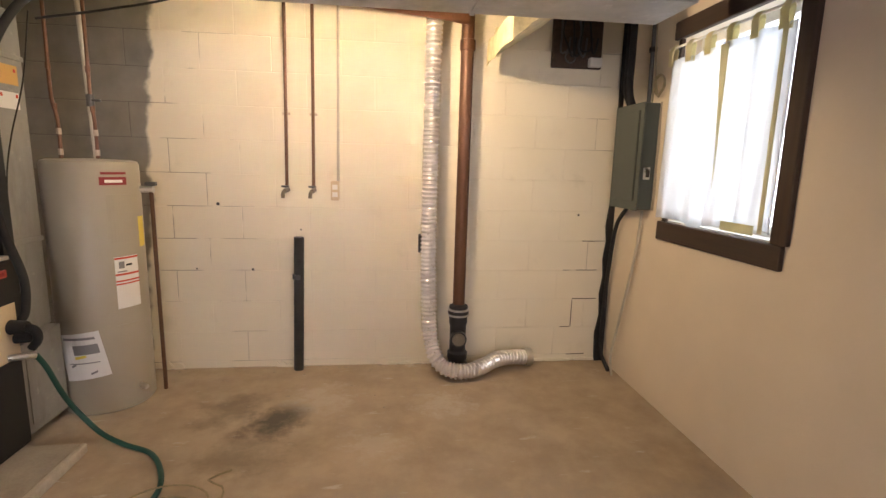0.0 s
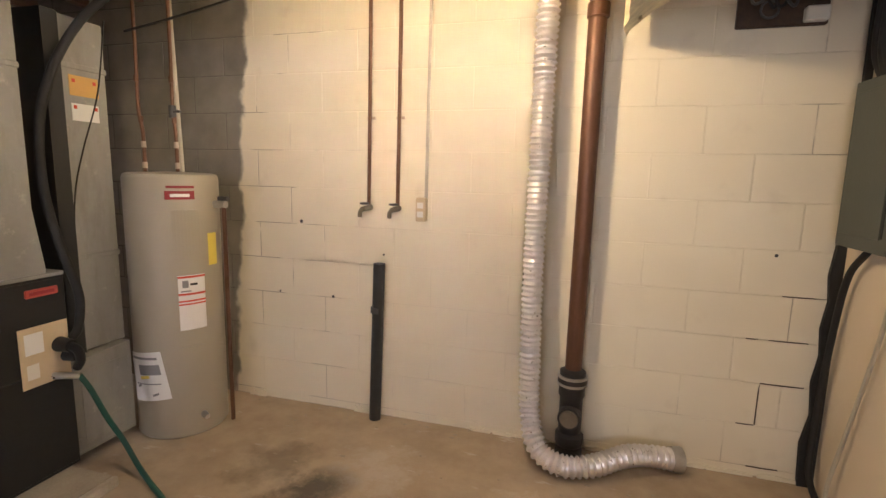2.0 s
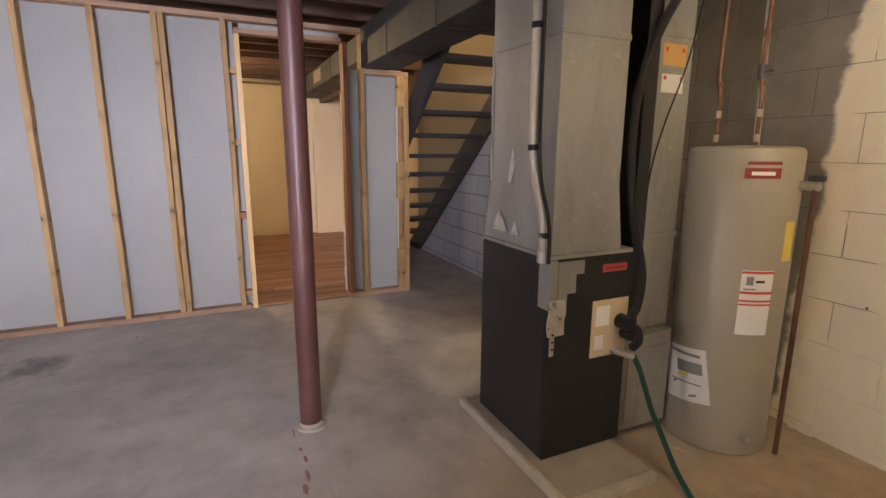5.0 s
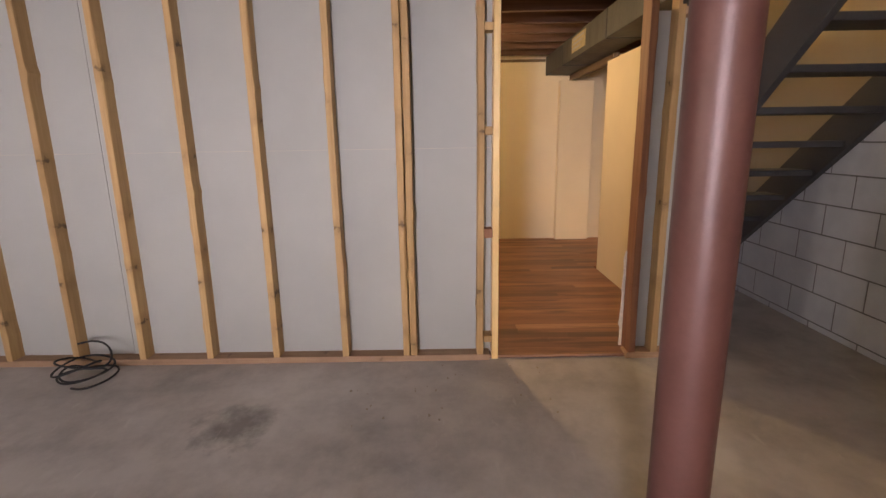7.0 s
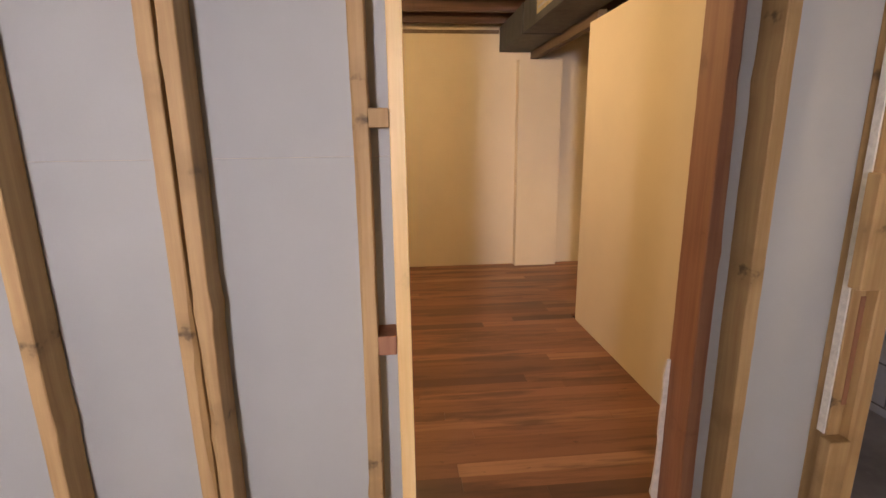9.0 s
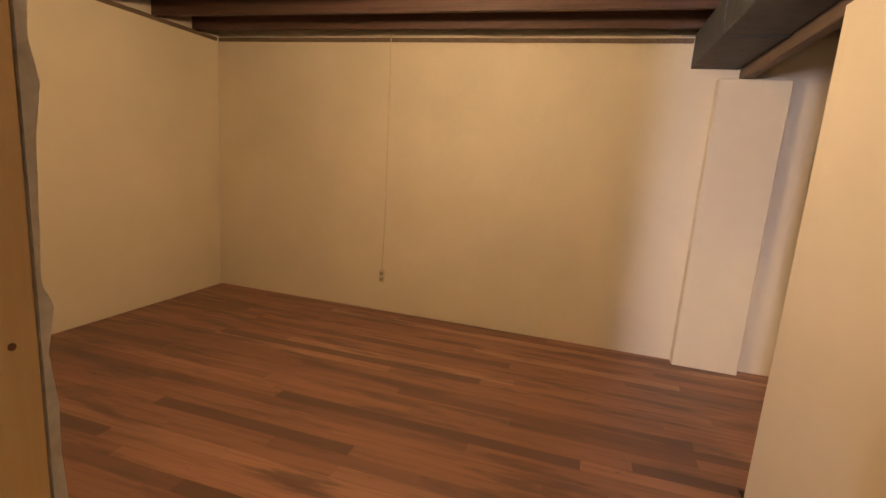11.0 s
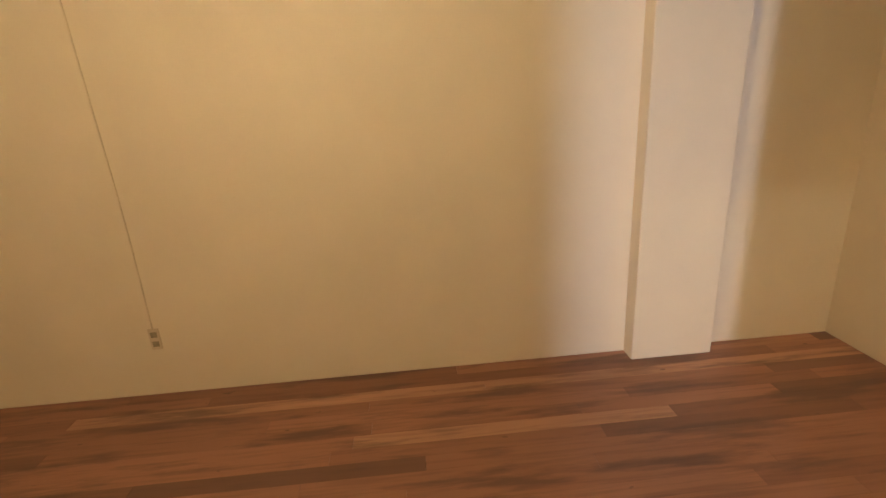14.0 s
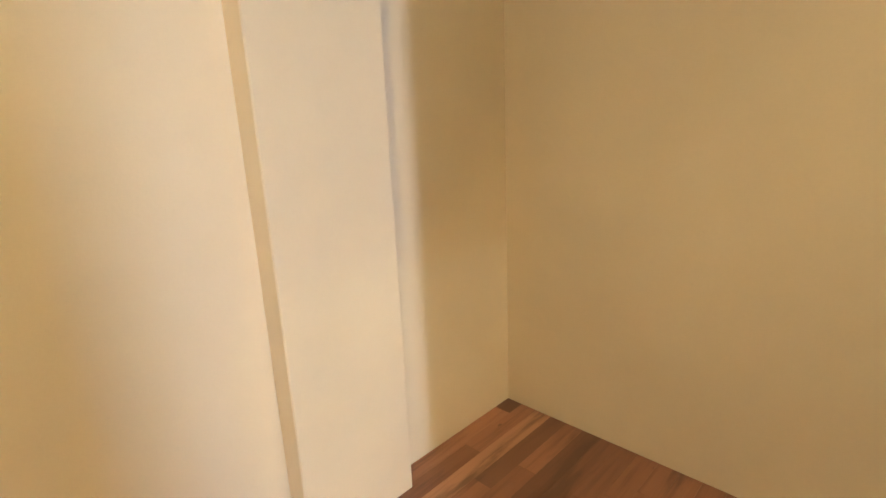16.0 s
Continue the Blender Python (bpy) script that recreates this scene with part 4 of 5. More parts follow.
# angles are measured from the tank's axis: -90 faces the south wall
part("maker_badge", on_tank(-54, -20, 1.188, 1.228), M_MAROON, wh, "maroon maker's badge")
part("badge_line", on_tank(-48, -26, 1.200, 1.214, 0.003), M_PAPER, wh)
part("maker_print", on_tank(-52, -20, 1.240, 1.252), M_MAROON, wh)
for z0, z1 in ((0.90, 1.14), (0.25, 0.47)):
    part("access_cover", on_tank(-48, -16, z0, z1, 0.0005, thick=0.004), M_TANK, wh)
wl = part("warning_label", on_tank(-45, -12, 0.555, 0.825), M_PAPER, wh, "white warning label with red bars")
for z0, z1, m, a0, a1 in ((0.812, 0.822, M_RED, -45, -12), (0.728, 0.738, M_RED, -45, -12), (0.695, 0.703, M_RED, -45, -12), (0.68, 0.687, M_RED, -45, -12), (0.745, 0.751, M_GREYINK, -42, -30), (0.765, 0.80, M_GREYINK, -40, -33), (0.775, 0.785, M_BLACK, -31, -22)):
    part("label_bar", on_tank(a0, a1, z0, z1, 0.003), m, wl)
ep = part("paper_sheet", on_tank(-126, -70, 0.205, 0.445, 0.004, 10, 0.030, lean=11), M_PAPER, wh, "white instruction sheet stuck on the tank")
for a0, a1, z0, z1, m in ((-118, -76, 0.412, 0.424, M_GREYINK), (-106, -75, 0.338, 0.388, M_GREYINK), (-106, -92, 0.316, 0.330, M_YELLOW), (-116, -78, 0.288, 0.293, M_GREYINK), (-92, -84, 0.235, 0.245, M_GREYINK), (-114, -108, 0.27, 0.282, M_GREYINK)):
    part("print_bar", on_tank(a0, a1, z0, z1, 0.006, 6, 0.012, lean=11), m, ep)
part("energy_sticker", on_tank(-4, 12, 0.86, 1.02), M_YELLOW, wh, "yellow sticker")
a = radians(-22)
part("drain_valve", cyl((HX + HR * math.cos(a), HY + HR * math.sin(a), 0.105), (HX + (HR + 0.035) * math.cos(a), HY + (HR + 0.035) * math.sin(a), 0.10), 0.016, 0.013, 14), M_STEEL, wh, "nickel drain valve", smooth=True)
tp = part("relief_valve", cyl((HX + 0.20, HY + 0.05, 1.16), (HX + 0.275, HY + 0.05, 1.16), 0.018, n=14), M_STEEL, wh, smooth=True)
part("valve_lever", box(HX + 0.235, HX + 0.29, HY + 0.035, HY + 0.065, 1.178, 1.20, 0.004), M_IRON, tp)
part("relief_pipe", tube([(HX + 0.262, HY + 0.05, 1.145), (HX + 0.262, HY + 0.05, 0.6), (HX + 0.262, HY + 0.052, 0.02)], 0.011, 10), M_STACK, wh, smooth=True)


def supply_pipe(x, y, x2, valve):
    p = part("water_pipe", tube([(x, y, 1.312), (x, y, 1.5), (x2, y, 1.62), (x2, y + 0.005, 1.9), (x2, y + 0.005, ZJ + 0.03)], 0.0088, 12), M_COPPER, wh, "copper supply pipe", smooth=True)
    for z in (1.33, 1.43, 1.55, 1.74):
        xx = x if z < 1.5 else x + (x2 - x) * min(1, (z - 1.5) / 0.12)
        part("solder_joint", cyl((xx, y, z), (xx, y, z + 0.03), 0.0115, n=12), M_BRASS if z < 1.5 else M_COPPER, p)
    if valve:
        v = part("shutoff_valve", cyl((x2 - 0.002, y, 1.575), (x2 - 0.002, y, 1.635), 0.018, n=12), M_IRON, p)
        part("valve_handle", box(x2 - 0.006, x2 + 0.05, y - 0.012, y + 0.006, 1.60, 1.612, 0.003), M_IRON, v)


supply_pipe(-0.213, 4.79, -0.232, False)
supply_pipe(-0.075, 4.85, -0.085, True)
solid("tall_conduit", cyl((-0.125, 4.93, 1.312), (-0.155, 4.93, ZJ + 0.03), 0.012, n=12), M_CONDUIT, "thin grey conduit feeding the water heater", "conduit", smooth=True)


# lumps of old paint and mortar along the foot of the block wall
rng = random.Random(14)
x = 0.02
while x < 2.80:
    w = rng.uniform(0.08, 0.34)
    if rng.random() < 0.72 and not (1.78 < x + w / 2 < 1.98):
        top = [(x + w * k / 6, 0.012 + 0.03 * rng.random() * (0.4 + (x < 1.1))) for k in range(7)]
        setting("trim", prism([(x, 0.001)] + top + [(x + w, 0.001)], 1, 5.2045, 5.2185), M_BLOCK, "flaking paint and mortar at the wall's foot", "trim")
    x += w + rng.uniform(0.0, 0.06)

# hose taps and outlet on the block wall
def wall_tap(x):
    t = thing("laundry_tap", "copper riser with a lever tap on the block wall", "tap", (x, 5.17, 1.15), group="taps on the block wall")
    part("riser", tube([(x + 0.012, 5.188, ZJ + 0.03), (x + 0.008, 5.188, 1.8), (x, 5.188, 1.17)], 0.010, 10), M_COPPER, t, smooth=True)
    b = part("valve_body", cyl((x, 5.205, 1.155), (x, 5.11, 1.150), 0.016, 0.013, 12), M_CAP, t, smooth=True)
    part("outlet_spout", tube([(x, 5.13, 1.15), (x - 0.006, 5.10, 1.14), (x - 0.008, 5.095, 1.11)], 0.011, 10), M_CAP, t, smooth=True)
    h = part("valve_handle", add_lathe(bmesh.new(), (x, 5.135, 1.17), [(0.006, 0.0), (0.024, 0.004), (0.024, 0.012), (0.006, 0.014)], 14), M_IRON, b, smooth=True)
    part("pipe_strap", box(x - 0.016, x + 0.03, 5.198, 5.2125, 1.60, 1.615, 0.002), M_BRASS, t)


wall_tap(0.803)
wall_tap(0.962)
oc = thing("conduit_outlet", "ivory outlet box with a painted conduit on the block wall", "outlet", (1.093, 5.2, 1.15))
part("conduit", cyl((1.110, 5.202, 1.21), (1.122, 5.202, ZJ + 0.03), 0.0085, n=10), M_CONDUIT, oc, smooth=True)
bx = part("outlet_box", box(1.068, 1.118, 5.160, 5.212, 1.095, 1.215, 0.006, 2), M_TAN, oc)
for z in (1.13, 1.175):
    part("socket_face", box(1.077, 1.109, 5.1575, 5.1595, z - 0.013, z + 0.016, 0.0005), M_WHITE, bx)

for x, z, w, h in ((2.672, 0.250, 0.005, 0.192), (2.677, 0.4425, 0.17, 0.005), (2.60, 0.2435, 0.072, 0.004), (2.69, 0.6435, 0.15, 0.004), (2.60, 0.6435, 0.05, 0.003), (2.72, 0.8430, 0.13, 0.004), (2.66, 0.0430, 0.13, 0.005)):
    pts = [(x, z), (x + w * 0.5, z - 0.001), (x + w, z + 0.001), (x + w * 0.98, z + h), (x + w * 0.45, z + h * 0.8), (x + 0.001, z + h * 0.95)]
    solid("joint_crack", prism(pts, 1, 5.2150, 5.2176), M_TRIM, "dark open crack in a block joint", "crack", group="cracks in the block wall")

sp = thing("stub_pipe", "black plastic drain stub standing against the wall", "pipe", (0.86, 5.17, 0))
part("pipe", cyl((0.848, 5.168, 0.0), (0.870, 5.172, 0.865), 0.031, n=20), M_ABS, sp, smooth=True)
part("collar", cyl((0.857, 5.170, 0.60), (0.858, 5.170, 0.63), 0.0335, n=20), M_IRON, sp, smooth=True)
solid("wall_socket", box(1.612, 1.640, 5.200, 5.2125, 0.765, 0.885, 0.003), M_ABS, "narrow black socket in the block wall", "outlet")

for x, z, r in ((0.385, 1.06, 0.011), (0.575, 0.65, 0.009), (0.24, 0.655, 0.006), (2.68, 1.02, 0.008), (0.875, 0.905, 0.006)):
    solid("wall_anchor", cyl((x, 5.2185, z), (x, 5.2135, z), r, r * 0.7, 10), M_IRON, "small dark anchor set into the block wall", "anchor", group="anchors in the block wall")

# foil dryer duct
fd = thing("dryer_duct", "crinkled aluminium foil dryer duct hanging down to the floor", "duct", (1.68, 5.1, 0))
dense = spline([(1.682, 5.10, 2.20), (1.677, 5.10, 1.9), (1.673, 5.10, 1.4), (1.669, 5.10, 0.9), (1.676, 5.09, 0.5), (1.688, 5.06, 0.25), (1.738, 4.97, 0.105), (1.85, 4.93, 0.062), (1.98, 4.96, 0.066), (2.12, 5.05, 0.085), (2.22, 5.10, 0.080), (2.33, 5.13, 0.066)], 60)
line, left = [dense[0]], 0.0
for a, b in zip(dense, dense[1:]):
    left += (b - a).length
    if left >= 0.0042:
        line.append(b)
        left = 0.0
part("foil_tube", add_tube(bmesh.new(), line, lambda s: 0.0455 + 0.0062 * math.sin(2 * math.pi * s / 0.0265) + 0.0012 * math.sin(s * 37), 22), M_FOIL, fd, smooth=True)
part("duct_collar", cyl((2.325, 5.128, 0.067), (2.37, 5.142, 0.062), 0.055, 0.060, 22), M_STEEL, fd, smooth=True)

# drain stack
ds = thing("drain_stack", "brown copper drain stack with black cast fittings", "pipe", (1.877, 5.13, 0))
part("pipe", cyl((1.877, 5.135, 0.42), (1.885, 5.135, ZJ + 0.03), 0.039, n=24), M_STACK, ds, smooth=True)
part("coupling", add_lathe(bmesh.new(), (1.885, 5.135, 0), [(0.041, 2.00), (0.047, 2.005), (0.047, 2.06), (0.041, 2.065)], 24), M_STACK, ds, smooth=True)
hub = part("hub_fitting", add_lathe(bmesh.new(), (1.876, 5.13, 0), [(0.062, 0.0), (0.064, 0.04), (0.058, 0.06), (0.066, 0.075), (0.066, 0.115), (0.053, 0.13), (0.053, 0.30), (0.060, 0.315), (0.060, 0.36), (0.068, 0.37), (0.068, 0.40), (0.060, 0.41), (0.060, 0.43), (0.041, 0.44)], 28), M_ABS, ds, smooth=True)
part("cleanout_neck", cyl((1.876, 5.13, 0.225), (1.870, 5.045, 0.225), 0.052, n=22), M_ABS, hub, smooth=True)
part("cleanout_cap", cyl((1.870, 5.045, 0.225), (1.869, 5.036, 0.225), 0.043, 0.04, 22), M_CAP, hub, "dull grey-brown round cleanout cap", smooth=True)
for z in (0.365, 0.40):
    part("clamp_band", cyl((1.876, 5.13, z), (1.876, 5.13, z + 0.012), 0.0695, n=24), M_STEEL, hub, smooth=True)
solid("branch_pipe", tube([(1.875, 5.10, 2.175), (1.70, 5.06, 2.185), (1.35, 5.0, 2.20), (0.95, 4.94, 2.215)], 0.036, 14), M_STACK, "brown copper branch pipe under the joists", "pipe", smooth=True)

# wiring by the panel
eb = thing("wiring_board", "dark brown board with loose cables and a white box", "board", (2.58, 5.2, 2.0))
part("board", box(2.425, 2.745, 5.185, 5.2125, 1.945, 2.262, 0.004), M_TRIM, eb)
part("white_box", box(2.655, 2.735, 5.145, 5.184, 1.95, 2.005, 0.005), M_WHITE, eb)
rng = random.Random(9)
for k in range(6):
    x = 2.47 + 0.035 * k
    part("cable_loop", tube([(x, 5.17, 2.255), (x + 0.03 * rng.uniform(-1, 1), 5.15, 2.15), (x + 0.03 * rng.uniform(-1, 1), 5.14, 2.02 + 0.05 * rng.random()), (x + 0.04, 5.15, 2.0 + 0.05 * rng.random()), (x + 0.06, 5.165, 2.12)], 0.006, 6), M_RUBBER if k % 3 else M_IRON, eb, smooth=True)
coil = [(2.53 + 0.032 * math.cos(a), 5.155, 2.0 + 0.032 * math.sin(a)) for a in (k * 0.5 for k in range(27))]
part("cable_coil", tube(coil, 0.005, 6, 2), M_IRON, eb, smooth=True)

bt = thing("insulation_batt", "torn yellow insulation batt sagging from the rim joist", "insulation", (2.15, 4.8, 2.15))
bm = bmesh.new()
bmesh.ops.create_grid(bm, x_segments=26, y_segments=14, size=0.5)
for v in bm.verts:
    u, w = v.co.x + 0.5, v.co.y + 0.5
    n = noise.noise(Vector((u * 5, w * 4, 1.3)))
    v.co = Vector((1.99 + 0.34 * u + 0.025 * n, 4.47 + 0.64 * w, 1.936 + 0.22 * u + 0.020 * n - 0.09 * max(0, 0.25 - u) * (1 + n)))
ret = bmesh.ops.extrude_face_region(bm, geom=bm.faces[:])
for v in (g for g in ret["geom"] if isinstance(g, bmesh.types.BMVert)):
    v.co.z += 0.12
part("batt", bm, M_BATT, bt, smooth=True)
part("torn_paper", tube([(2.045, 5.0, 2.10), (2.03, 5.0, 2.02), (2.045, 5.01, 1.95)], lambda s: 0.026 - 0.12 * s, 7), M_BATT, bt, smooth=True)

ep = thing("breaker_panel", "grey-green electrical breaker panel on the corner wall", "electrical panel", (2.87, 4.91, 1.1))
part("enclosure", box(2.833, XE - 0.001, 4.748, 5.078, 1.10, 1.695, 0.004), M_PANEL, ep)
part("cover", box(2.825, 2.8325, 4.742, 5.084, 1.095, 1.70, 0.003), M_PANEL, ep)
dr = part("panel_door", box(2.8185, 2.8245, 4.790, 5.062, 1.145, 1.66, 0.002), M_PANEL, ep)
part("door_seam", box(2.8222, 2.8246, 4.782, 4.7895, 1.15, 1.655), M_BLACK, ep, "dark gap beside the panel door")
part("door_catch", cyl((2.8184, 4.812, 1.385), (2.8165, 4.812, 1.385), 0.009, n=12), M_IRON, dr)
lt = part("latch", box(2.850, 2.888, 4.7395, 4.7475, 1.272, 1.342, 0.002), M_STEEL, ep, "bright metal latch plate")
part("latch_slot", box(2.862, 2.884, 4.7375, 4.7393, 1.285, 1.330), M_BLACK, lt)
for y, z in ((4.757, 1.685), (5.070, 1.685), (4.757, 1.11), (5.070, 1.11)):
    part("cover_screw", cyl((2.8249, y, z), (2.8235, y, z), 0.005, n=10), M_IRON, ep)
part("mortar_patch", prism([(4.735, 1.70), (4.742, 1.70), (4.744, 1.40), (4.738, 1.23), (4.742, 1.10), (4.725, 1.098), (4.719, 1.22), (4.727, 1.36), (4.721, 1.47), (4.729, 1.60)], 0, XE - 0.004, XE - 0.0005), M_PAD, ep, "grey mortar smeared along the panel's edge")

sc = thing("service_cable", "thick black service cable running down the wall corner", "cable", (2.87, 5.15, 0.0))
for dx, dy, r in ((0.0, 0.0, 0.017), (0.022, 0.022, 0.013), (-0.008, 0.034, 0.012)):
    part("cable", tube([(2.842 + dx, 4.985 + dy, ZJ + 0.03), (2.846 + dx, 4.99 + dy, 2.0), (2.84 + dx, 4.975 + dy, 1.8), (2.85 + dx, 4.945 + dy * 0.4, 1.69)], r, 9), M_RUBBER, sc, smooth=True)
part("lower_cable", tube([(2.88, 4.96, 1.09), (2.885, 5.09, 0.95), (2.885, 5.15, 0.6), (2.88, 5.16, 0.3), (2.87, 5.13, 0.1), (2.87, 5.0, 0.012)], 0.013, 10), M_RUBBER, sc, smooth=True)
part("lower_wire", tube([(2.895, 4.80, 1.09), (2.90, 4.85, 0.8), (2.895, 4.95, 0.4), (2.88, 5.0, 0.12), (2.86, 4.93, 0.01)], 0.008, 8), M_CONDUIT, sc, smooth=True)
part("tar_joint", prism([(2.86, 0.0), (2.9195, 0.0), (2.9195, 1.1), (2.888, 1.1), (2.872, 0.95), (2.883, 0.84), (2.868, 0.72), (2.879, 0.6), (2.862, 0.48), (2.874, 0.33), (2.85, 0.2)], 1, 5.195, 5.2135), M_RUBBER, sc, "black tar smeared in the corner")
part("tar_joint", prism([(2.90, 1.1), (2.9195, 1.1), (2.9195, 2.26), (2.89, 2.26), (2.893, 1.7)], 1, 5.195, 5.2135), M_RUBBER, sc)
pc = thing("panel_conduit", "dark conduit and wire loop over the breaker panel", "conduit", (2.88, 4.66, 1.7))
part("conduit", cyl((2.893, 4.835, 1.696), (2.893, 4.845, ZJ + 0.03), 0.012, n=10), M_IRON, pc, smooth=True)
part("conduit_nut", cyl((2.893, 4.838, 1.98), (2.893, 4.838, 2.005), 0.022, n=8), M_RUBBER, pc)
ringed = [(2.896 + 0.004 * math.sin(k), 4.745 + (0.050 + 0.004 * math.sin(1.7 * k)) * math.cos(k * 0.6), 1.79 + (0.052 + 0.004 * math.cos(1.3 * k)) * math.sin(k * 0.6)) for k in range(30)]
part("wire_loop", tube([(2.895, 4.80, 1.70)] + ringed + [(2.895, 4.80, 1.90), (2.895, 4.815, 2.05), (2.893, 4.82, 2.27)], 0.0042, 7, 3), M_AGED, pc, smooth=True)

# ---------------------------------------------------------------- floor clutter, post, bulbs
solid("garden_hose", tube([(FX1 + 0.085, 4.30, 0.468), (-0.085, 4.325, 0.40), (-0.06, 4.37, 0.25), (-0.02, 4.40, 0.14), (0.08, 4.38, 0.045), (0.20, 4.33, 0.013), (0.35, 4.25, 0.012), (0.45, 4.12, 0.012), (0.505, 3.97, 0.012), (0.48, 3.83, 0.012), (0.38, 3.68, 0.012), (0.33, 3.5, 0.012)], 0.0115, 10), M_HOSE,
      "green garden hose running from the furnace over the floor", "hose", smooth=True)
ring = [(0.59 + (0.085 + 0.004 * k) * math.cos(k * 0.45), 3.85 + (0.07 + 0.003 * k) * math.sin(k * 0.45), 0.008 + 0.0016 * k) for k in range(30)]
solid("wire_coil", tube(ring + [(0.68, 4.02, 0.02), (0.75, 4.10, 0.008)], 0.004, 6, 2), M_AGED, "small coil of dull wire on the slab", "wire", smooth=True)

po = thing("steel_post", "red oxide steel column carrying the joists", "column", (-0.915, 3.127, 0))
part("shaft", cyl((-0.915, 3.127, 0.012), (-0.915, 3.127, ZJ - 0.012), 0.05, n=28), M_POST, po, smooth=True)
part("base_plate", add_lathe(bmesh.new(), (-0.915, 3.127, 0), [(0.068, 0.0), (0.066, 0.008), (0.054, 0.014), (0.053, 0.03), (0.050, 0.031)], 24), M_PAD, po, smooth=True)
part("cap_plate", box(-1.005, -0.825, 3.037, 3.217, ZJ - 0.012, ZJ - 0.001, 0.002), M_POST, po)

rng = random.Random(21)
bm = bmesh.new()
for k in range(90):
    if k < 60:
        x, y = rng.uniform(0.05, 2.5), 5.205 - 0.6 * rng.random() ** 3
    else:
        x, y = rng.uniform(-2.86, -2.2), rng.uniform(2.2, 3.3)
    r, a = rng.uniform(0.004, 0.016), rng.uniform(0, 6)
    poly = [bm.verts.new((x + r * rng.uniform(0.5, 1.2) * math.cos(a + q), y + r * rng.uniform(0.25, 0.7) * math.sin(a + q), 0.001 + 0.004 * rng.random())) for q in (0, 1.3, 2.5, 3.8, 5.0)]
    bm.faces.new(poly)
ret = bmesh.ops.extrude_face_region(bm, geom=bm.faces[:])
for g in ret["geom"]:
    if isinstance(g, bmesh.types.BMVert):
        g.co.z += 0.002
solid("paint_chips", bm, M_PAD, "scattered flakes of paint and grit on the slab", "debris", kind="stuff")

rng = random.Random(3)
loops = []
for k in range(70):
    a = k * 0.42
    r = 0.11 + 0.03 * math.sin(k * 0.21)
    loops.append((-2.70 + r * math.cos(a) * 1.0 + 0.02 * math.sin(k * 0.9), 0.68 + r * 1.15 * math.sin(a), 0.01 + 0.0024 * k * (0.6 + 0.4 * math.sin(k * 0.3) ** 2)))
solid("cable_coil", tube(loops, 0.006, 6, 2), M_RUBBER, "tangled coil of black cable beside the stud wall", "cable", smooth=True)
for x0, y0, w, h in ((-0.545, 3.05, 0.05, 0.012), (-0.66, 3.06, 0.03, 0.010), (-0.47, 3.03, 0.04, 0.014), (-0.74, 3.05, 0.02, 0.008), (-0.88, 3.04, 0.05, 0.006)):
    pts = [(x0 + w * math.cos(a) * (0.6 + 0.4 * rng.random()), y0 + h * math.sin(a) * (0.6 + 0.4 * rng.random())) for a in (k * 0.7 for k in range(9))]
    solid("paint_mark", prism(pts, 2, 0.0006, 0.0014), M_MARK, "smear of red marking paint on concrete", "paint mark", group="red marks by the post")


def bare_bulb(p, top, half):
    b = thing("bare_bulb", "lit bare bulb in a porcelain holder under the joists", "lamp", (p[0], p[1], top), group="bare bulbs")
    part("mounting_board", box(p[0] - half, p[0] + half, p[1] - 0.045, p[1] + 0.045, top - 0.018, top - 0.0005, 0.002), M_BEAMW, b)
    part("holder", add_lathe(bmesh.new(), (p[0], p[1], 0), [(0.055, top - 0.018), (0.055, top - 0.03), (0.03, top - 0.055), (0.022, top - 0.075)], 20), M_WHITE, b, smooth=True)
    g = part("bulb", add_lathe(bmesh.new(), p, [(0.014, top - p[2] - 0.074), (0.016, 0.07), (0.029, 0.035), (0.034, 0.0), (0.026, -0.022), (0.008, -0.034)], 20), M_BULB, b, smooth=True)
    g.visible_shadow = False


bare_bulb(LAMP_A, ZJ, 0.23)
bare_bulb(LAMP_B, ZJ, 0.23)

# finished room: outlet and wire on the far wall
ro = thing("wall_outlet", "ivory duplex outlet low on the cream wall", "outlet", (XF, 1.847, 0.32))
cv = part("cover_plate", box(XF + 0.0005, XF + 0.007, 1.822, 1.874, 0.265, 0.375, 0.003), M_TAN, ro)
for z in (0.296, 0.344):
    part("socket_face", box(XF + 0.0072, XF + 0.009, 1.833, 1.863, z - 0.014, z + 0.014, 0.0005), M_AGED, cv)
solid("wall_wire", tube([(XF + 0.006, 1.848, 0.376), (XF + 0.006, 1.853, 0.9), (XF + 0.006, 1.842, 1.5), (XF + 0.02, 1.836, 2.18), (XF + 0.022, 1.834, ZJ + 0.06)], 0.0036, 7, 6), M_WIRE, "thin wire stapled down the cream wall", "wire", smooth=True)

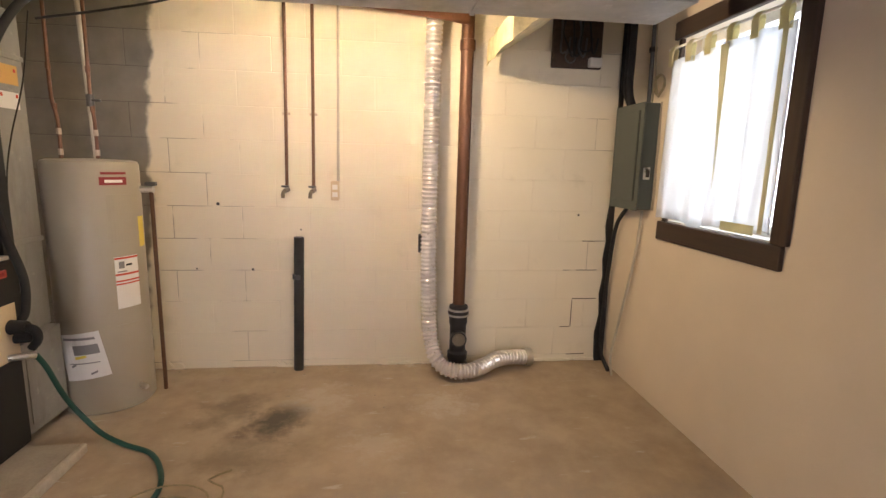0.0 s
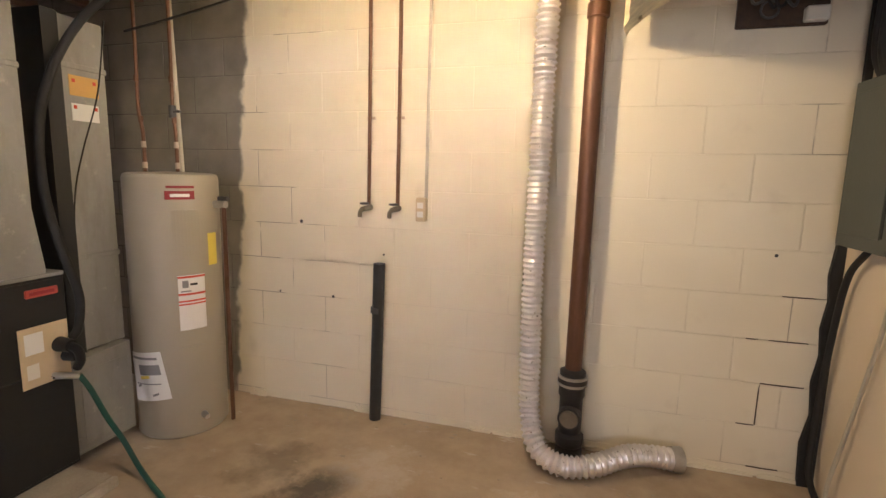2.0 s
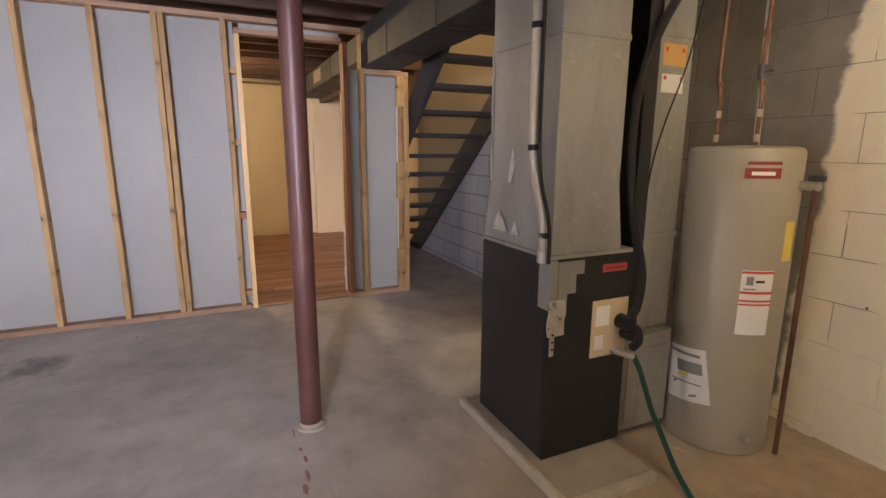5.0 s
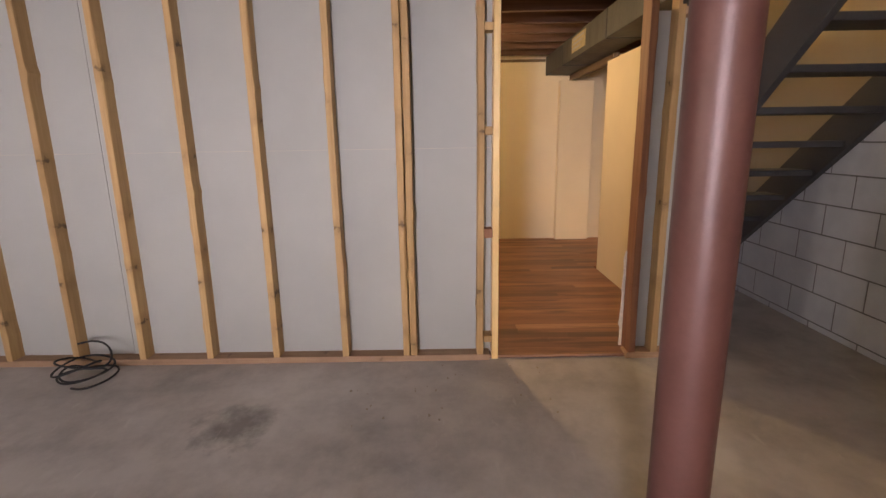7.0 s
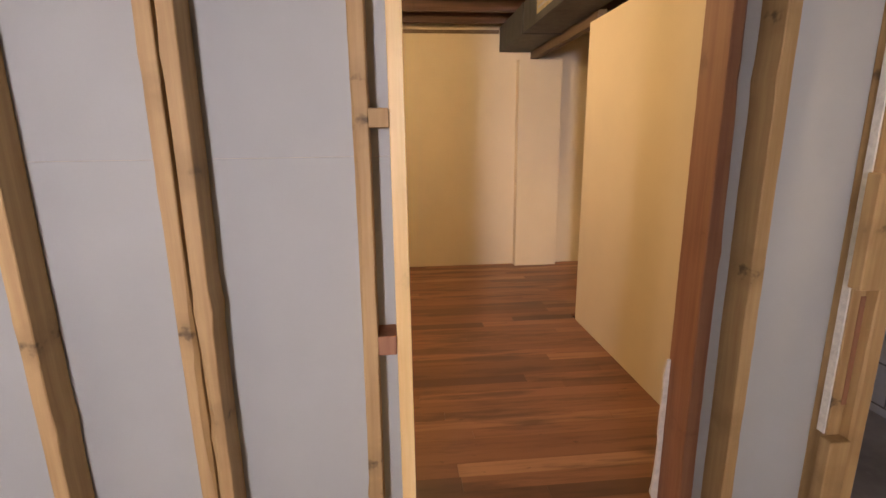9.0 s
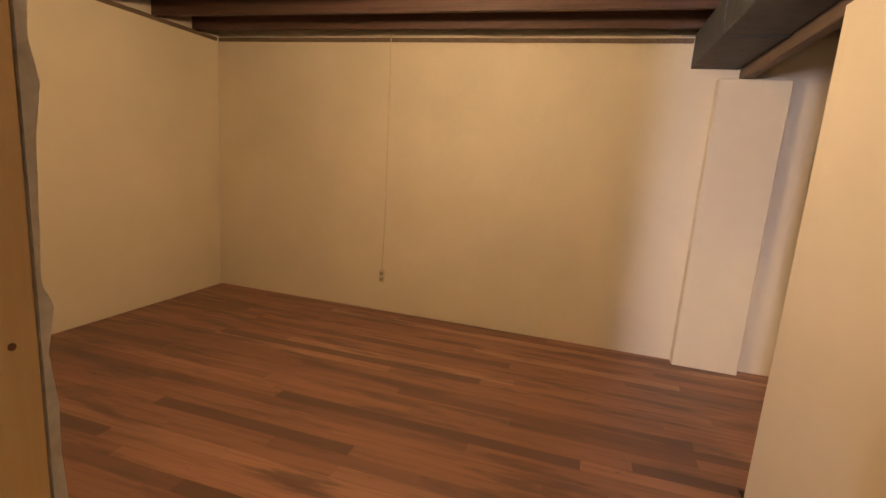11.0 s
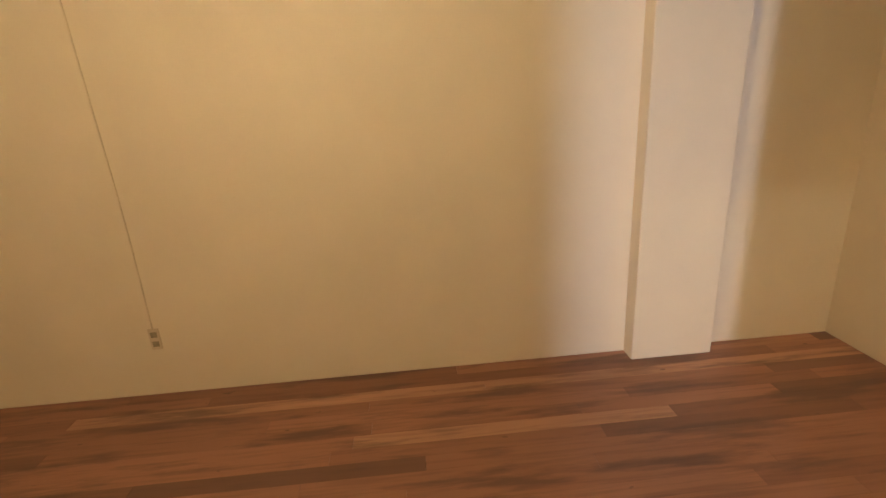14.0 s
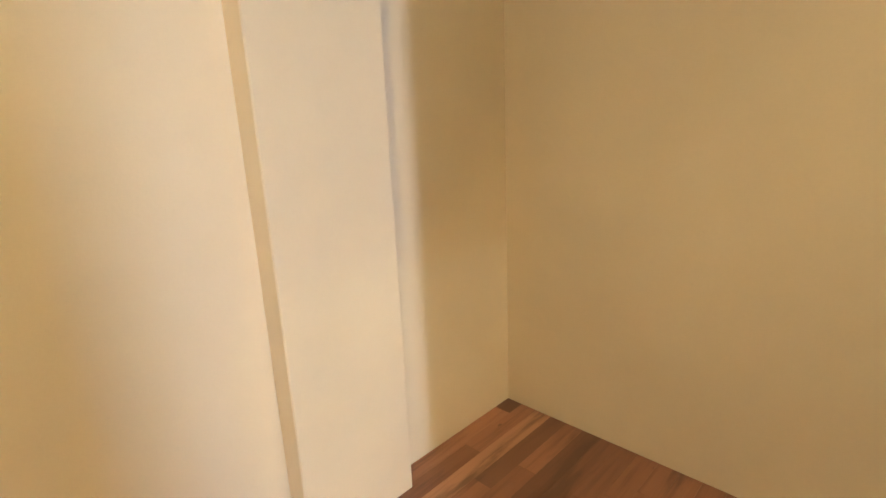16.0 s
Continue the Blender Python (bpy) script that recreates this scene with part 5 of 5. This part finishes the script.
# ---------------------------------------------------------------- pieces: blocks and floor strips
def block_mesh(name, w, h, d=0.0018, b=0.0016):
    v = [(-w / 2, 0, -h / 2), (w / 2, 0, -h / 2), (w / 2, 0, h / 2), (-w / 2, 0, h / 2)]
    v += [(x, -d + b, z) for x, _, z in v[:4]]
    v += [(x - math.copysign(b, x), -d, z - math.copysign(b, z)) for x, _, z in v[:4]]
    f = [(8, 9, 10, 11)]
    for lo in (0, 4):
        f += [(lo + k, lo + (k + 1) % 4, lo + 4 + (k + 1) % 4, lo + 4 + k) for k in range(4)]
    me = bpy.data.meshes.new(name)
    me.from_pydata(v, [], f)
    me.materials.append(M_BLOCK)
    return me


rng = random.Random(5)
blocks = {}
k, z = -1, -0.155
while z < 2.45:
    x = (0.12 if k % 2 == 0 else 0.325) - 0.406 * 14
    while x < XE:
        g = 0.0045 if x < -1.0 else 0.002
        a, b = max(x + g, -4.75), min(x + 0.406 - g, XE - 0.003)
        z0, z1 = max(z + g, 0.003), min(z + 0.200 - g, 2.46)
        if b - a > 0.03:
            key = (round(b - a, 3), round(z1 - z0, 3))
            if key not in blocks:
                blocks[key] = block_mesh("block", *key)
            o = new("block", blocks[key])
            o.location = ((a + b) / 2, YN - 0.0012 * rng.random(), (z0 + z1) / 2)
            o.parent = north
        x += 0.406
    z += 0.200
    k += 1


def strip_mesh(name):
    bm = box(-0.5, 0.5, -0.5, 0.5, 0, 1)
    me = bpy.data.meshes.new(name)
    bm.to_mesh(me)
    bm.free()
    me.materials.append(M_PLANK)
    return me


lam = thing("floor_laminate", "red-brown laminate floor of short mixed strips", "floor", (-4.6, 2.5, 0.006), kind="structure")
strip = strip_mesh("floor_strip")
rng = random.Random(11)
SW = 0.078
x = XF + 0.002
while x < -2.90:
    end = 5.272 if x + SW < -4.90 else (YN - 0.014 if x + SW < -4.885 else YP - 0.002)
    y = YL + 0.002 - rng.random() * 0.9
    while y < end:
        ln = rng.choice((0.9, 1.1, 1.35, 1.6, 1.9))
        a, b = max(y, YL + 0.013), min(y + ln, end)
        if b - a > 0.02:
            x1 = min(x + SW, -2.903)
            o = new("floor_strip", strip)
            o.scale = (x1 - x - 0.0007, b - a - 0.0012, 0.0139 + 0.0004 * rng.random())
            o.location = ((x + x1) / 2, (a + b) / 2, 0.0062)
            o.parent = lam
            o.matrix_parent_inverse = lam.matrix_world.inverted()
        y += ln
    x += SW
